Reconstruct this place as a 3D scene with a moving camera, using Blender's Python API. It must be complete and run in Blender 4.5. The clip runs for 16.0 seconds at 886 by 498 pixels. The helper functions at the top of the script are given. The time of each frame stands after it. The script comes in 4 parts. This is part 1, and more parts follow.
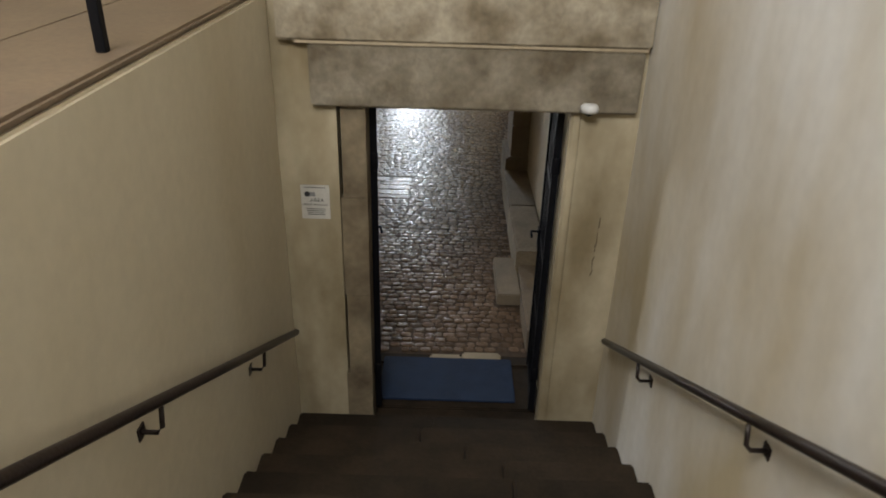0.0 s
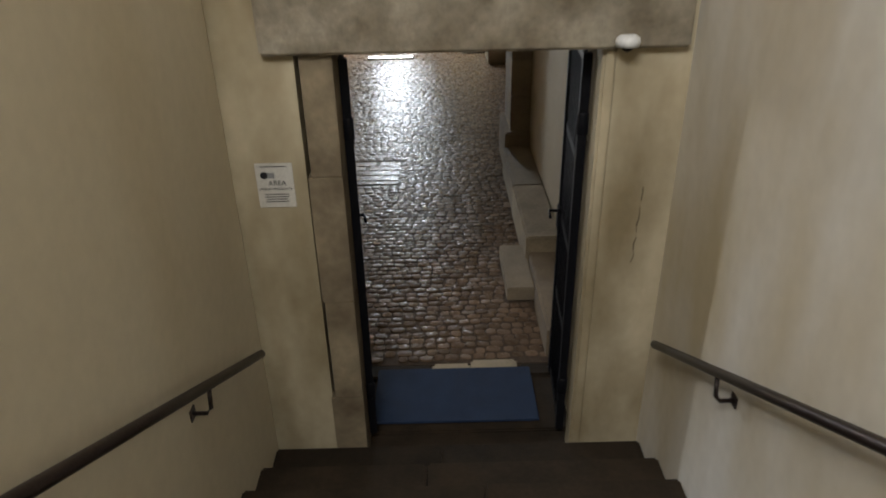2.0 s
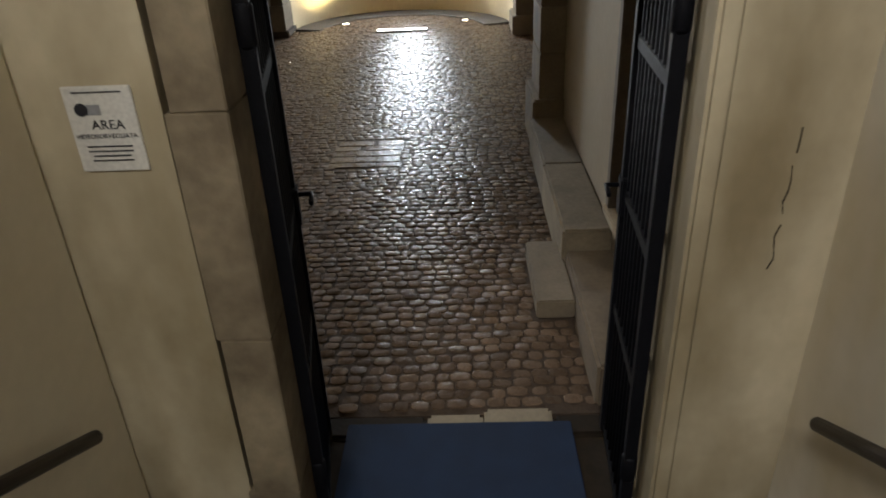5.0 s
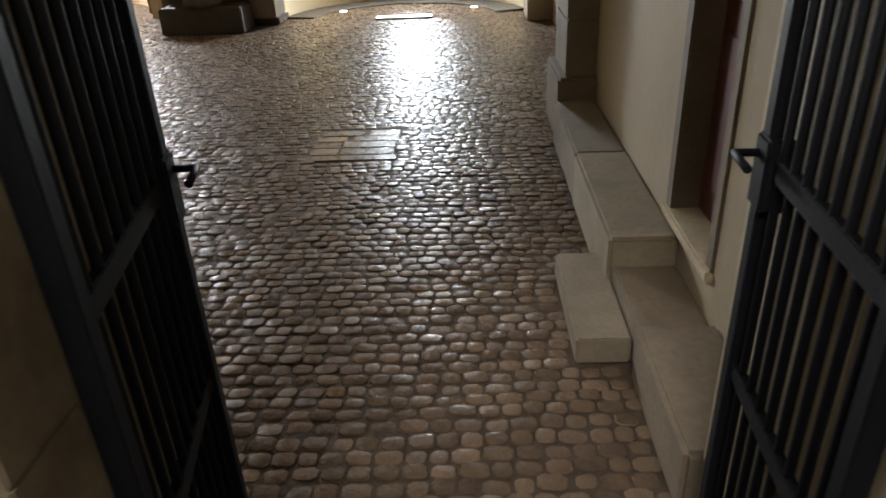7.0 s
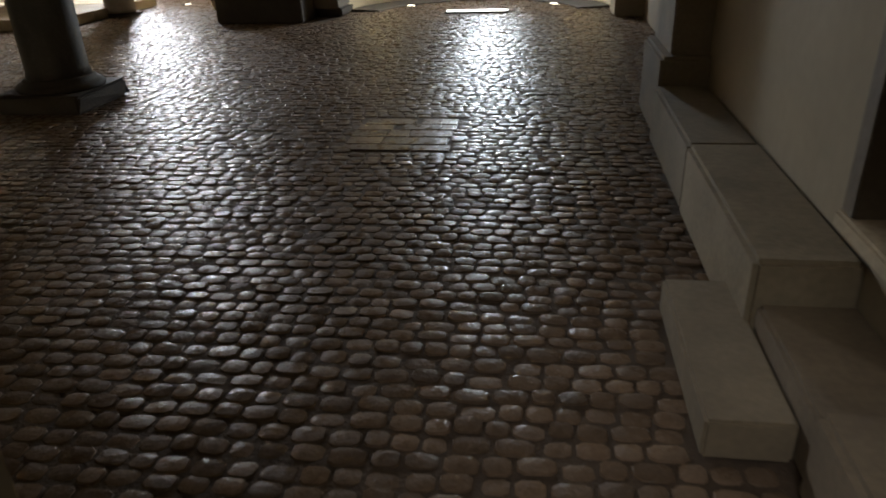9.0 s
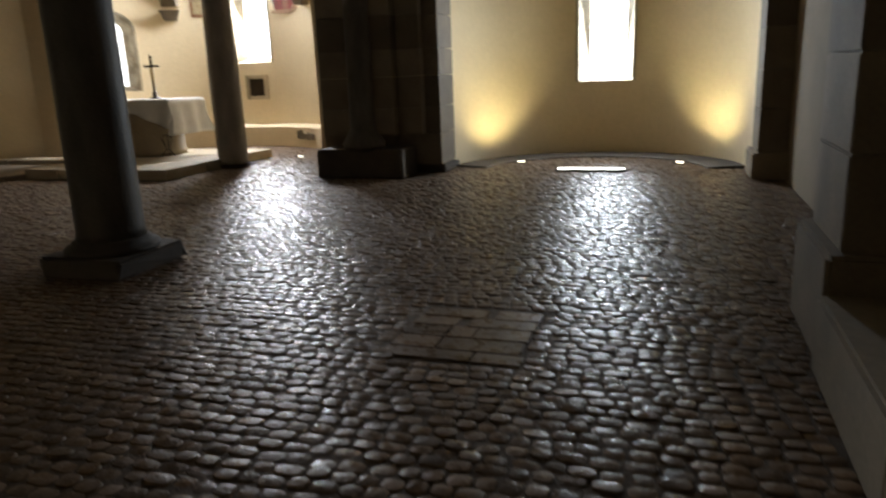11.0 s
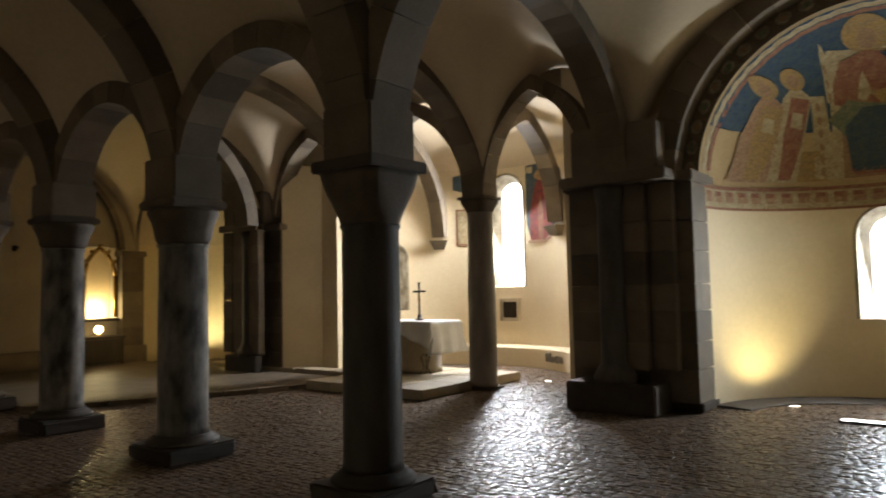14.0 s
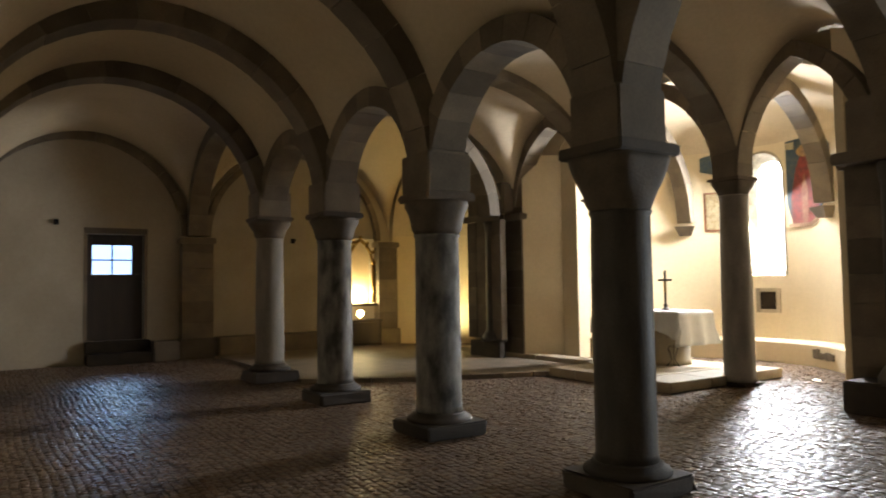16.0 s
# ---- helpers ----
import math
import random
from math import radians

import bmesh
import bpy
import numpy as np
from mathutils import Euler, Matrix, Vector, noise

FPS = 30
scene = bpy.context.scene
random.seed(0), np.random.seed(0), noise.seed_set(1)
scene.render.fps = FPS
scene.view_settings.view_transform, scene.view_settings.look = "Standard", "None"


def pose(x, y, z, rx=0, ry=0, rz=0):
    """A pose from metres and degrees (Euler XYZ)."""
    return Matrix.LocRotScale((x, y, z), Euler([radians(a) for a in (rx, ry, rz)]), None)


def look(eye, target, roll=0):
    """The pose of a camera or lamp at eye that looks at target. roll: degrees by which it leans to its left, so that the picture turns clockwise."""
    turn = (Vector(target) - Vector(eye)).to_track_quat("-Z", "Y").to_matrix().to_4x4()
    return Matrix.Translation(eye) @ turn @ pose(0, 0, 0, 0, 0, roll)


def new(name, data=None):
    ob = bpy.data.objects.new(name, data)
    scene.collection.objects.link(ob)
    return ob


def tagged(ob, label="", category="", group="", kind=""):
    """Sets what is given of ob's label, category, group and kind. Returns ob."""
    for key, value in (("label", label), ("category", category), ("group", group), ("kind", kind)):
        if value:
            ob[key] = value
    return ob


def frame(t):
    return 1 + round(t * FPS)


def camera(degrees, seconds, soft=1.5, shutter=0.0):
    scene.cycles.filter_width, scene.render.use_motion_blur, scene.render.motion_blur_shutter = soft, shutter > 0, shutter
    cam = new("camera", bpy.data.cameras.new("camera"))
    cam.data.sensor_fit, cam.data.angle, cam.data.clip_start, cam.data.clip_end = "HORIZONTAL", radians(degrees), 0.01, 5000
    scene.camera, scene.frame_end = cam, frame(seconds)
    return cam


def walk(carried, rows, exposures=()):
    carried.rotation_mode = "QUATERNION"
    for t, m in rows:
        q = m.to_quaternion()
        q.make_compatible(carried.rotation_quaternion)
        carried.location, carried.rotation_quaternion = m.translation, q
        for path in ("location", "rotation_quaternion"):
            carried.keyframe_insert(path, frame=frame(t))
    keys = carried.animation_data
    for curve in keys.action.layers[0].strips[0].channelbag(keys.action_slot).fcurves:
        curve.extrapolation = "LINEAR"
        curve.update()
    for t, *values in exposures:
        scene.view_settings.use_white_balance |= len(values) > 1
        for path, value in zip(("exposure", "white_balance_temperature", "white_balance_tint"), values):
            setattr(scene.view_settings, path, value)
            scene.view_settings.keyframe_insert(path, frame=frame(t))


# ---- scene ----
cam = camera(64.6, 16.0, soft=1.8, shutter=0.5)
PATH = [
    (0, (-0.049, -4.907, 3.63), (-0.055, -3.132, 2.709), 1.6),
    (0.5, (-0.112, -4.725, 3.438), (-0.12, -2.941, 2.533), -0.2),
    (1, (-0.085, -4.437, 3.33), (-0.119, -2.625, 2.485), 0.3),
    (1.5, (-0.047, -4.234, 3.275), (-0.016, -2.437, 2.396), 0.4),
    (2, (-0.081, -4.031, 3.161), (-0.072, -2.268, 2.218), -1.2),
    (2.5, (-0.011, -3.771, 2.996), (-0.089, -2.024, 2.025), 0.7),
    (3, (-0.006, -3.525, 2.874), (-0.018, -1.738, 1.977), -0.8),
    (3.5, (0.014, -3.314, 2.793), (-0.055, -1.533, 1.886), -2.3),
    (4, (0.095, -3.083, 2.67), (0.08, -1.314, 1.736), -1.6),
    (4.5, (0.059, -2.852, 2.535), (0.007, -1.093, 1.586), -2.4),
    (7, (0.054, -1.496, 1.826), (-0.035, 0.276, 0.903), -2.6),
    (7.5, (0.095, -1.256, 1.699), (-0.061, 0.517, 0.786), -2.3),
    (8, (0.053, -1.069, 1.567), (-0.09, 0.715, 0.675), -2.0),
    (10.3, (0.036, 0.192, 1.156), (-0.434, 1.972, 0.375), -1.8),
    (10.5, (0.057, 0.302, 1.159), (-0.398, 2.133, 0.496), -1.4),
    (11, (0.107, 0.614, 1.292), (-0.517, 2.452, 0.808), -2.3),
    (11.5, (0.12, 0.662, 1.39), (-0.636, 2.485, 1.067), -0.7),
    (12, (0.113, 0.603, 1.495), (-0.659, 2.445, 1.396), -0.6),
    (12.5, (0.101, 0.578, 1.532), (-0.692, 2.414, 1.595), -0.8),
    (13, (0.077, 0.607, 1.552), (-0.813, 2.395, 1.654), -1.7),
    (13.5, (0.049, 0.593, 1.572), (-1.03, 2.272, 1.699), -1.8),
    (14, (0.029, 0.589, 1.579), (-1.193, 2.167, 1.703), -1.2),
    (14.5, (0.006, 0.552, 1.574), (-1.355, 2.012, 1.696), -0.9),
    (15, (0.014, 0.539, 1.567), (-1.473, 1.871, 1.69), -0.2),
    (15.5, (0.002, 0.526, 1.571), (-1.592, 1.728, 1.683), -0.5),
    (16, (-0.041, 0.505, 1.572), (-1.712, 1.598, 1.676), -0.9),
]
walk(cam, [(t, look(eye, target, roll)) for t, eye, target, roll in PATH], [(0.0, 1.05), (4.5, 1.0), (7.0, 1.75), (8.0, 0.82), (10.5, 0.25), (11.0, 0.15), (12.5, 0.1), (14.0, 0.35), (15.0, 0.87), (16.0, 1.12)])

# ---- world and lights ----
world = bpy.data.worlds.new("sky")
scene.world = world
world.use_nodes = True
wn = world.node_tree
sky = wn.nodes.new("ShaderNodeTexSky")
sky.sky_type, sky.sun_disc, sky.sun_elevation, sky.sun_rotation = "NISHITA", False, radians(38), radians(150)
wn.links.new(sky.outputs[0], wn.nodes["Background"].inputs[0])
wn.nodes["Background"].inputs[1].default_value = 0.1


def lamp(name, kind, power, color, m, **kw):
    data = bpy.data.lights.new(name, kind)
    data.energy, data.color = power, color
    if "size" in kw:
        data.shape, data.size, data.size_y = "RECTANGLE", kw["size"], kw["size_y"]
    if "spot" in kw:
        data.spot_size, data.spot_blend = radians(kw["spot"]), kw["blend"]
    if "radius" in kw:
        data.shadow_soft_size = kw["radius"]
    ob = new(name, data)
    ob.matrix_world = m
    return ob


WARM = (1.0, 0.86, 0.45)
# stand-in for the upper hall's daylight; its source is unseen and placed freely
lamp("hall_standin_light", "AREA", 225, (0.97, 0.97, 0.97), look((-1.05, -6.0, 7.2), (-0.1, -4.6, 2.0)), size=3.0, size_y=2.0)
# daylight in the opening of the tall window
lamp("choir_daylight", "AREA", 520, (0.92, 0.95, 1.0), look((-8.22, 13.80, 2.85), (-8.0, 9.0, 0.6)), size=0.62, size_y=2.2)
# daylight in the opening of the apse window
lamp("apse_daylight", "AREA", 120, (0.84, 0.93, 1.0), look((-0.97, 12.0, 1.80), (-0.97, 9.0, 1.0)), size=0.48, size_y=1.1)
# recessed floor uplights
UPLIGHTS = [(-2.02, 10.55, -2.75, 11.0), (0.14, 10.5, 0.75, 10.95), (-6.02, 11.27, -5.5, 12.0), (-10.2, 11.6, -10.8, 12.6), (-13.85, 10.5, -13.2, 11.0), (-16.0, 10.5, -15.8, 11.6)]
for ux, uy, tx, ty in UPLIGHTS:
    lamp("uplight_lamp", "SPOT", 260 if ux < -15 else 420 if ux < -13 else 35 if ux < -5 else 120, WARM, look((ux, uy, 0.03), (tx, ty, 1.5)), spot=90 if ux < -13 else 104, blend=1.0, radius=0.07)
# daylight in the window of the end wall's door
lamp("door_daylight", "AREA", 2.2, (0.35, 0.6, 1.0), look((-17.02, 2.86, 2.26), (-12.6, 2.3, 0.0)), size=0.7, size_y=0.55).data.spread = radians(38)
lamp("niche_lamp", "POINT", 42, (1.0, 0.82, 0.42), pose(-17.05, 8.9, 1.3), radius=0.06)
lamp("table_lamp_bulb", "POINT", 1.5, (1.0, 0.8, 0.5), pose(-16.2, 8.7, 0.86), radius=0.04)


# ---- materials ----
def material(name, base, rough=0.8, metal=0.0, tint=None, scale=3.0, fine=40.0, bump=0.15, stretch=(1, 1, 1), amount=0.6, varied=False, spec=0.5, grain=0.35, dust=0.0):
    """Base colour mixed with tint by two noises, bumped; varied: each object differs a little."""
    m = bpy.data.materials.new(name)
    m.use_nodes = True
    nt = m.node_tree
    n, l = nt.nodes, nt.links
    b = n["Principled BSDF"]
    b.inputs["Roughness"].default_value, b.inputs["Metallic"].default_value = rough, metal
    b.inputs["Specular IOR Level"].default_value = spec
    geo = n.new("ShaderNodeNewGeometry")
    mp = n.new("ShaderNodeMapping")
    mp.inputs["Scale"].default_value = stretch
    l.new(geo.outputs["Position"], mp.inputs["Vector"])
    big, small = n.new("ShaderNodeTexNoise"), n.new("ShaderNodeTexNoise")
    big.inputs["Scale"].default_value, big.inputs["Detail"].default_value = scale, 5
    small.inputs["Scale"].default_value, small.inputs["Detail"].default_value = fine, 4
    l.new(mp.outputs[0], big.inputs["Vector"])
    l.new(geo.outputs["Position"], small.inputs["Vector"])
    ramp = n.new("ShaderNodeValToRGB")
    ramp.color_ramp.elements[0].position, ramp.color_ramp.elements[1].position = 0.36, 0.66
    tint = tint or tuple(c * 0.6 for c in base)
    ramp.color_ramp.elements[0].color = (*base, 1)
    ramp.color_ramp.elements[1].color = (*[c * (1 - amount) + t * amount for c, t in zip(base, tint)], 1)
    l.new(big.outputs["Fac"], ramp.inputs["Fac"])
    mix = n.new("ShaderNodeMix")
    mix.data_type, mix.blend_type = "RGBA", "MULTIPLY"
    mix.inputs["Factor"].default_value = grain
    l.new(ramp.outputs["Color"], mix.inputs["A"])
    fleck = n.new("ShaderNodeValToRGB")
    fleck.color_ramp.elements[0].position, fleck.color_ramp.elements[1].position = 0.3, 0.7
    fleck.color_ramp.elements[0].color, fleck.color_ramp.elements[1].color = (0.45, 0.45, 0.45, 1), (1, 1, 1, 1)
    l.new(small.outputs["Fac"], fleck.inputs["Fac"])
    l.new(fleck.outputs["Color"], mix.inputs["B"])
    out = mix.outputs["Result"]
    if varied:
        info = n.new("ShaderNodeObjectInfo") if varied == "object" else geo
        hsv = n.new("ShaderNodeHueSaturation")
        rng = n.new("ShaderNodeMapRange")
        rng.inputs["To Min"].default_value, rng.inputs["To Max"].default_value = 0.7, 1.3
        l.new(info.outputs["Random" if varied == "object" else "Random Per Island"], rng.inputs["Value"])
        l.new(rng.outputs[0], hsv.inputs["Value"])
        l.new(out, hsv.inputs["Color"])
        out = hsv.outputs["Color"]
    l.new(out, b.inputs["Base Color"])
    if dust:
        film = n.new("ShaderNodeTexNoise")
        film.inputs["Scale"].default_value, film.inputs["Detail"].default_value = 16, 5
        l.new(geo.outputs["Position"], film.inputs["Vector"])
        dull = n.new("ShaderNodeMapRange")
        dull.inputs["From Min"].default_value, dull.inputs["From Max"].default_value = 0.36, 0.64
        dull.inputs["To Min"].default_value, dull.inputs["To Max"].default_value = rough, rough + dust
        l.new(film.outputs["Fac"], dull.inputs["Value"])
        l.new(dull.outputs[0], b.inputs["Roughness"])
    if bump:
        bn = n.new("ShaderNodeBump")
        bn.inputs["Strength"].default_value, bn.inputs["Distance"].default_value = bump, 0.01
        l.new(small.outputs["Fac"], bn.inputs["Height"])
        l.new(bn.outputs[0], b.inputs["Normal"])
    return m


def glowing(name, color, strength):
    m = bpy.data.materials.new(name)
    m.use_nodes = True
    b = m.node_tree.nodes["Principled BSDF"]
    b.inputs["Base Color"].default_value = (0.8, 0.8, 0.8, 1)
    b.inputs["Emission Color"].default_value = (*color, 1)
    b.inputs["Emission Strength"].default_value = strength
    return m


M_STAIR = material("stair_plaster", (0.62, 0.56, 0.43), 0.85, tint=(0.49, 0.41, 0.27), scale=0.9, fine=18, bump=0.06, stretch=(1, 1, 0.45), grain=0.12)
M_DOORWALL = material("stained_plaster", (0.52, 0.45, 0.31), 0.88, tint=(0.20, 0.15, 0.075), scale=1.5, fine=18, bump=0.08, stretch=(1.4, 1, 0.6), amount=0.9, grain=0.15)
M_STREAK = material("streaked_plaster", (0.80, 0.80, 0.78), 0.8, tint=(0.50, 0.42, 0.27), scale=0.95, fine=14, bump=0.07, stretch=(1, 1.0, 0.38), amount=1.0, grain=0.12)
M_LIME = material("lime_plaster", (0.70, 0.585, 0.39), 0.88, tint=(0.57, 0.45, 0.275), scale=0.8, fine=16, bump=0.06, grain=0.12)
# the east wall's shade is put into these two darker plaster colours
M_SHADE_TAN = material("shade_tan_plaster", (0.32, 0.262, 0.178), 0.88, tint=(0.23, 0.178, 0.11), scale=0.9, fine=16, bump=0.08, grain=0.15)
M_SHADE_UMBER = material("shade_umber_plaster", (0.22, 0.17, 0.11), 0.9, tint=(0.14, 0.105, 0.065), scale=1.1, fine=18, bump=0.1, grain=0.2)
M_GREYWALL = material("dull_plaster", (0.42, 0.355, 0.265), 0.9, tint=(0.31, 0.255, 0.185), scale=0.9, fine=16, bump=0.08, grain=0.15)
M_VAULT = material("vault_plaster", (0.61, 0.505, 0.355), 0.9, tint=(0.48, 0.38, 0.245), scale=0.7, fine=16, bump=0.06, grain=0.15)
M_STONE = material("brown_stone", (0.20, 0.155, 0.105), 0.8, tint=(0.10, 0.08, 0.057), scale=2.5, fine=45, bump=0.35, varied="object")
M_LINTEL = material("lintel_stone", (0.40, 0.35, 0.26), 0.85, tint=(0.13, 0.095, 0.05), scale=3.4, fine=26, bump=0.6, amount=0.85, grain=0.5, varied="object")
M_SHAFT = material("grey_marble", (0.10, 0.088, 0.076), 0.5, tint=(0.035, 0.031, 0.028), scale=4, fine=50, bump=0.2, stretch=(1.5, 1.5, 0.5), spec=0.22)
M_PALESHAFT = material("pale_shaft_stone", (0.28, 0.25, 0.215), 0.55, tint=(0.15, 0.132, 0.112), scale=4, fine=50, bump=0.2, stretch=(1.5, 1.5, 0.5), spec=0.22)
M_VEINED = material("veined_marble", (0.23, 0.215, 0.195), 0.45, tint=(0.03, 0.028, 0.026), scale=5, fine=50, bump=0.2, stretch=(1.4, 1.4, 0.6), amount=0.9, spec=0.22)
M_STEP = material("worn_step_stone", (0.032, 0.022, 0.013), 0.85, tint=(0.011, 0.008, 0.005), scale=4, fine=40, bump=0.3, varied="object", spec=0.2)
M_PIER = material("dark_pier_stone", (0.165, 0.13, 0.092), 0.8, tint=(0.085, 0.068, 0.05), scale=2.5, fine=45, bump=0.35, varied="object")
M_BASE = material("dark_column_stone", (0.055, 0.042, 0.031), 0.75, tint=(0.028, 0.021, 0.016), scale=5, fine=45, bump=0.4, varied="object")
M_BENCH = material("bench_stone", (0.43, 0.355, 0.24), 0.75, tint=(0.29, 0.225, 0.145), scale=3, fine=40, bump=0.2, varied="object")
M_SIDE = material("side_bench_stone", (0.25, 0.20, 0.13), 0.75, tint=(0.15, 0.115, 0.072), scale=3, fine=34, bump=0.3, varied="object")
M_COBBLE = material("cobble", (0.17, 0.116, 0.077), 0.18, tint=(0.09, 0.062, 0.042), scale=5, fine=70, bump=0.3, varied="island", spec=0.09, dust=0.30)
M_COBBLE1 = material("cobble_single", (0.17, 0.116, 0.077), 0.18, tint=(0.09, 0.062, 0.042), scale=5, fine=70, bump=0.3, varied="object", spec=0.09, dust=0.30)
M_JOINT = material("cobble_joint", (0.09, 0.064, 0.045), 0.8, scale=12, fine=80, bump=0.5, spec=0.1)
M_CHAPEL = material("chapel_slab", (0.21, 0.165, 0.12), 0.55, tint=(0.12, 0.094, 0.07), scale=2.6, fine=30, bump=0.35, spec=0.2)
M_WORN = material("worn_pale_stone", (0.24, 0.19, 0.125), 0.75, tint=(0.15, 0.115, 0.075), scale=5, fine=40, bump=0.3)
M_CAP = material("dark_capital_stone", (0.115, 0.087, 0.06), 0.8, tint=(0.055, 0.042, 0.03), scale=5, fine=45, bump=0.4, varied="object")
M_BROWN = material("brown_bench_stone", (0.19, 0.145, 0.095), 0.75, tint=(0.11, 0.082, 0.055), scale=4, fine=40, bump=0.25, varied="object")
M_JAMB = material("dark_jamb_stone", (0.27, 0.215, 0.135), 0.88, tint=(0.085, 0.06, 0.034), scale=2.8, fine=24, bump=0.5, amount=0.9)
M_IRON = material("black_iron", (0.006, 0.006, 0.008), 0.6, 0.0, scale=10, fine=90, bump=0.15, spec=0.15)
M_RAIL = material("brown_iron", (0.035, 0.024, 0.02), 0.4, 0.4, scale=10, fine=90, bump=0.1)
M_MAT = material("blue_carpet", (0.007, 0.024, 0.066), 0.95, tint=(0.004, 0.014, 0.042), scale=7, fine=260, bump=0.6)
M_CLOTH = material("white_linen", (0.80, 0.79, 0.76), 0.9, tint=(0.7, 0.69, 0.66), scale=6, fine=200, bump=0.15)
M_WOOD = material("dark_wood", (0.05, 0.032, 0.02), 0.5, tint=(0.02, 0.013, 0.01), scale=5, fine=60, bump=0.3, stretch=(1, 1, 0.15))
M_RED = material("dark_red_wood", (0.13, 0.028, 0.018), 0.5, tint=(0.05, 0.012, 0.01), scale=5, fine=60, bump=0.2, stretch=(1, 1, 0.15))
M_WHITE = material("white_plastic", (0.72, 0.72, 0.70), 0.4, scale=8, fine=90, bump=0.0, amount=0.15)
M_PAPER = material("sign_white", (0.62, 0.60, 0.54), 0.35, scale=8, fine=90, bump=0.0, amount=0.2)
M_INK = material("sign_ink", (0.02, 0.02, 0.025), 0.5, scale=8, fine=90, bump=0.0)
M_GOLD = material("gilded_wood", (0.42, 0.27, 0.08), 0.4, 0.6, scale=8, fine=70, bump=0.3)
M_UPFLOOR = material("upper_floor_tile", (0.22, 0.16, 0.10), 0.6, tint=(0.14, 0.10, 0.07), scale=2, fine=40, bump=0.15)
M_DAY = glowing("daylight_pane", (0.92, 0.96, 1.0), 6.0)
M_TALL = glowing("tall_daylight_pane", (0.92, 0.96, 1.0), 6.0)
M_PALE = glowing("dim_daylight_pane", (0.95, 0.98, 1.0), 2.0)
M_DOORDAY = glowing("door_pane_daylight", (0.34, 0.54, 1.0), 1.15)
M_DIFF = glowing("uplight_diffuser", (1.0, 0.9, 0.68), 8.0)
M_STRIP = glowing("strip_diffuser", (1.0, 0.97, 0.9), 3.5)
M_FLAME = glowing("bulb_glow", (1.0, 0.75, 0.35), 10.0)


# ---- mesh helpers ----
def add_box(bm, x0, x1, y0, y1, z0, z1, bevel=0.0):
    m = Matrix.Translation(((x0 + x1) / 2, (y0 + y1) / 2, (z0 + z1) / 2)) @ Matrix.Diagonal((abs(x1 - x0), abs(y1 - y0), abs(z1 - z0), 1))
    r = bmesh.ops.create_cube(bm, size=1, matrix=m)
    if bevel:
        edges = list({e for v in r["verts"] for e in v.link_edges})
        bmesh.ops.bevel(bm, geom=edges, offset=bevel, segments=2, affect="EDGES")
    return bm


def box(x0, x1, y0, y1, z0, z1, bevel=0.0):
    return add_box(bmesh.new(), x0, x1, y0, y1, z0, z1, bevel)


def lathe(profile, seg=28, cx=0.0, cy=0.0):
    """A turned solid: profile is radius, height from the bottom up."""
    bm = bmesh.new()
    rings = [[bm.verts.new((cx + r * math.cos(2 * math.pi * k / seg), cy + r * math.sin(2 * math.pi * k / seg), z)) for k in range(seg)] for r, z in profile]
    for a, b in zip(rings, rings[1:]):
        for k in range(seg):
            bm.faces.new((a[k], a[(k + 1) % seg], b[(k + 1) % seg], b[k])).smooth = True
    bm.faces.new(list(reversed(rings[0])))
    bm.faces.new(rings[-1])
    return bm


def tube(points, radius, seg=10):
    """A round bar along points."""
    bm = bmesh.new()
    pts = [Vector(p) for p in points]
    rings = []
    for i, p in enumerate(pts):
        d = (pts[min(i + 1, len(pts) - 1)] - pts[max(i - 1, 0)]).normalized()
        side = d.cross(Vector((0, 0, 1)) if abs(d.z) < 0.9 else Vector((1, 0, 0))).normalized()
        up = side.cross(d)
        rings.append([bm.verts.new(p + radius * (math.cos(2 * math.pi * k / seg) * side + math.sin(2 * math.pi * k / seg) * up)) for k in range(seg)])
    for a, b in zip(rings, rings[1:]):
        for k in range(seg):
            bm.faces.new((a[k], a[(k + 1) % seg], b[(k + 1) % seg], b[k])).smooth = True
    bm.faces.new(rings[0])
    bm.faces.new(list(reversed(rings[-1])))
    bmesh.ops.recalc_face_normals(bm, faces=bm.faces)
    return bm


def loft(a, b, closed=True):
    """Faces between two outlines of equal length, with caps."""
    bm = bmesh.new()
    va, vb = [bm.verts.new(p) for p in a], [bm.verts.new(p) for p in b]
    for k in range(len(a)):
        j = (k + 1) % len(a)
        bm.faces.new((va[k], va[j], vb[j], vb[k]))
    if closed:
        bm.faces.new(list(reversed(va)))
        bm.faces.new(vb)
    bmesh.ops.recalc_face_normals(bm, faces=bm.faces)
    return bm


def part(name, bm, mat, parent=None, label=""):
    me = bpy.data.meshes.new(name)
    bm.to_mesh(me)
    bm.free()
    me.materials.append(mat)
    ob = new(name, me)
    ob.parent = parent
    if label:
        ob["label"] = label
    return ob


def thing(name, label, category, group="", at=(0, 0, 0)):
    ob = new(name)
    ob.location = at
    return tagged(ob, label, category, group)


def structure(name, bm, mat, label, category):
    return tagged(part(name, bm, mat), label, category, kind="structure")


def holder(name, label, category):
    return tagged(new(name), label, category, kind="structure")


# ---- the plan ----
AXIS = -7.95                       # the church's middle line
EAST, WEST = 1.0, -16.9            # side walls
ENTRY = 0.12                       # crypt face of the entrance wall
COLS = [-3.8, -6.42, -9.08, -11.75]
ROW = 4.6
TOP = 5.7


def mirror(x):
    return 2 * AXIS - x


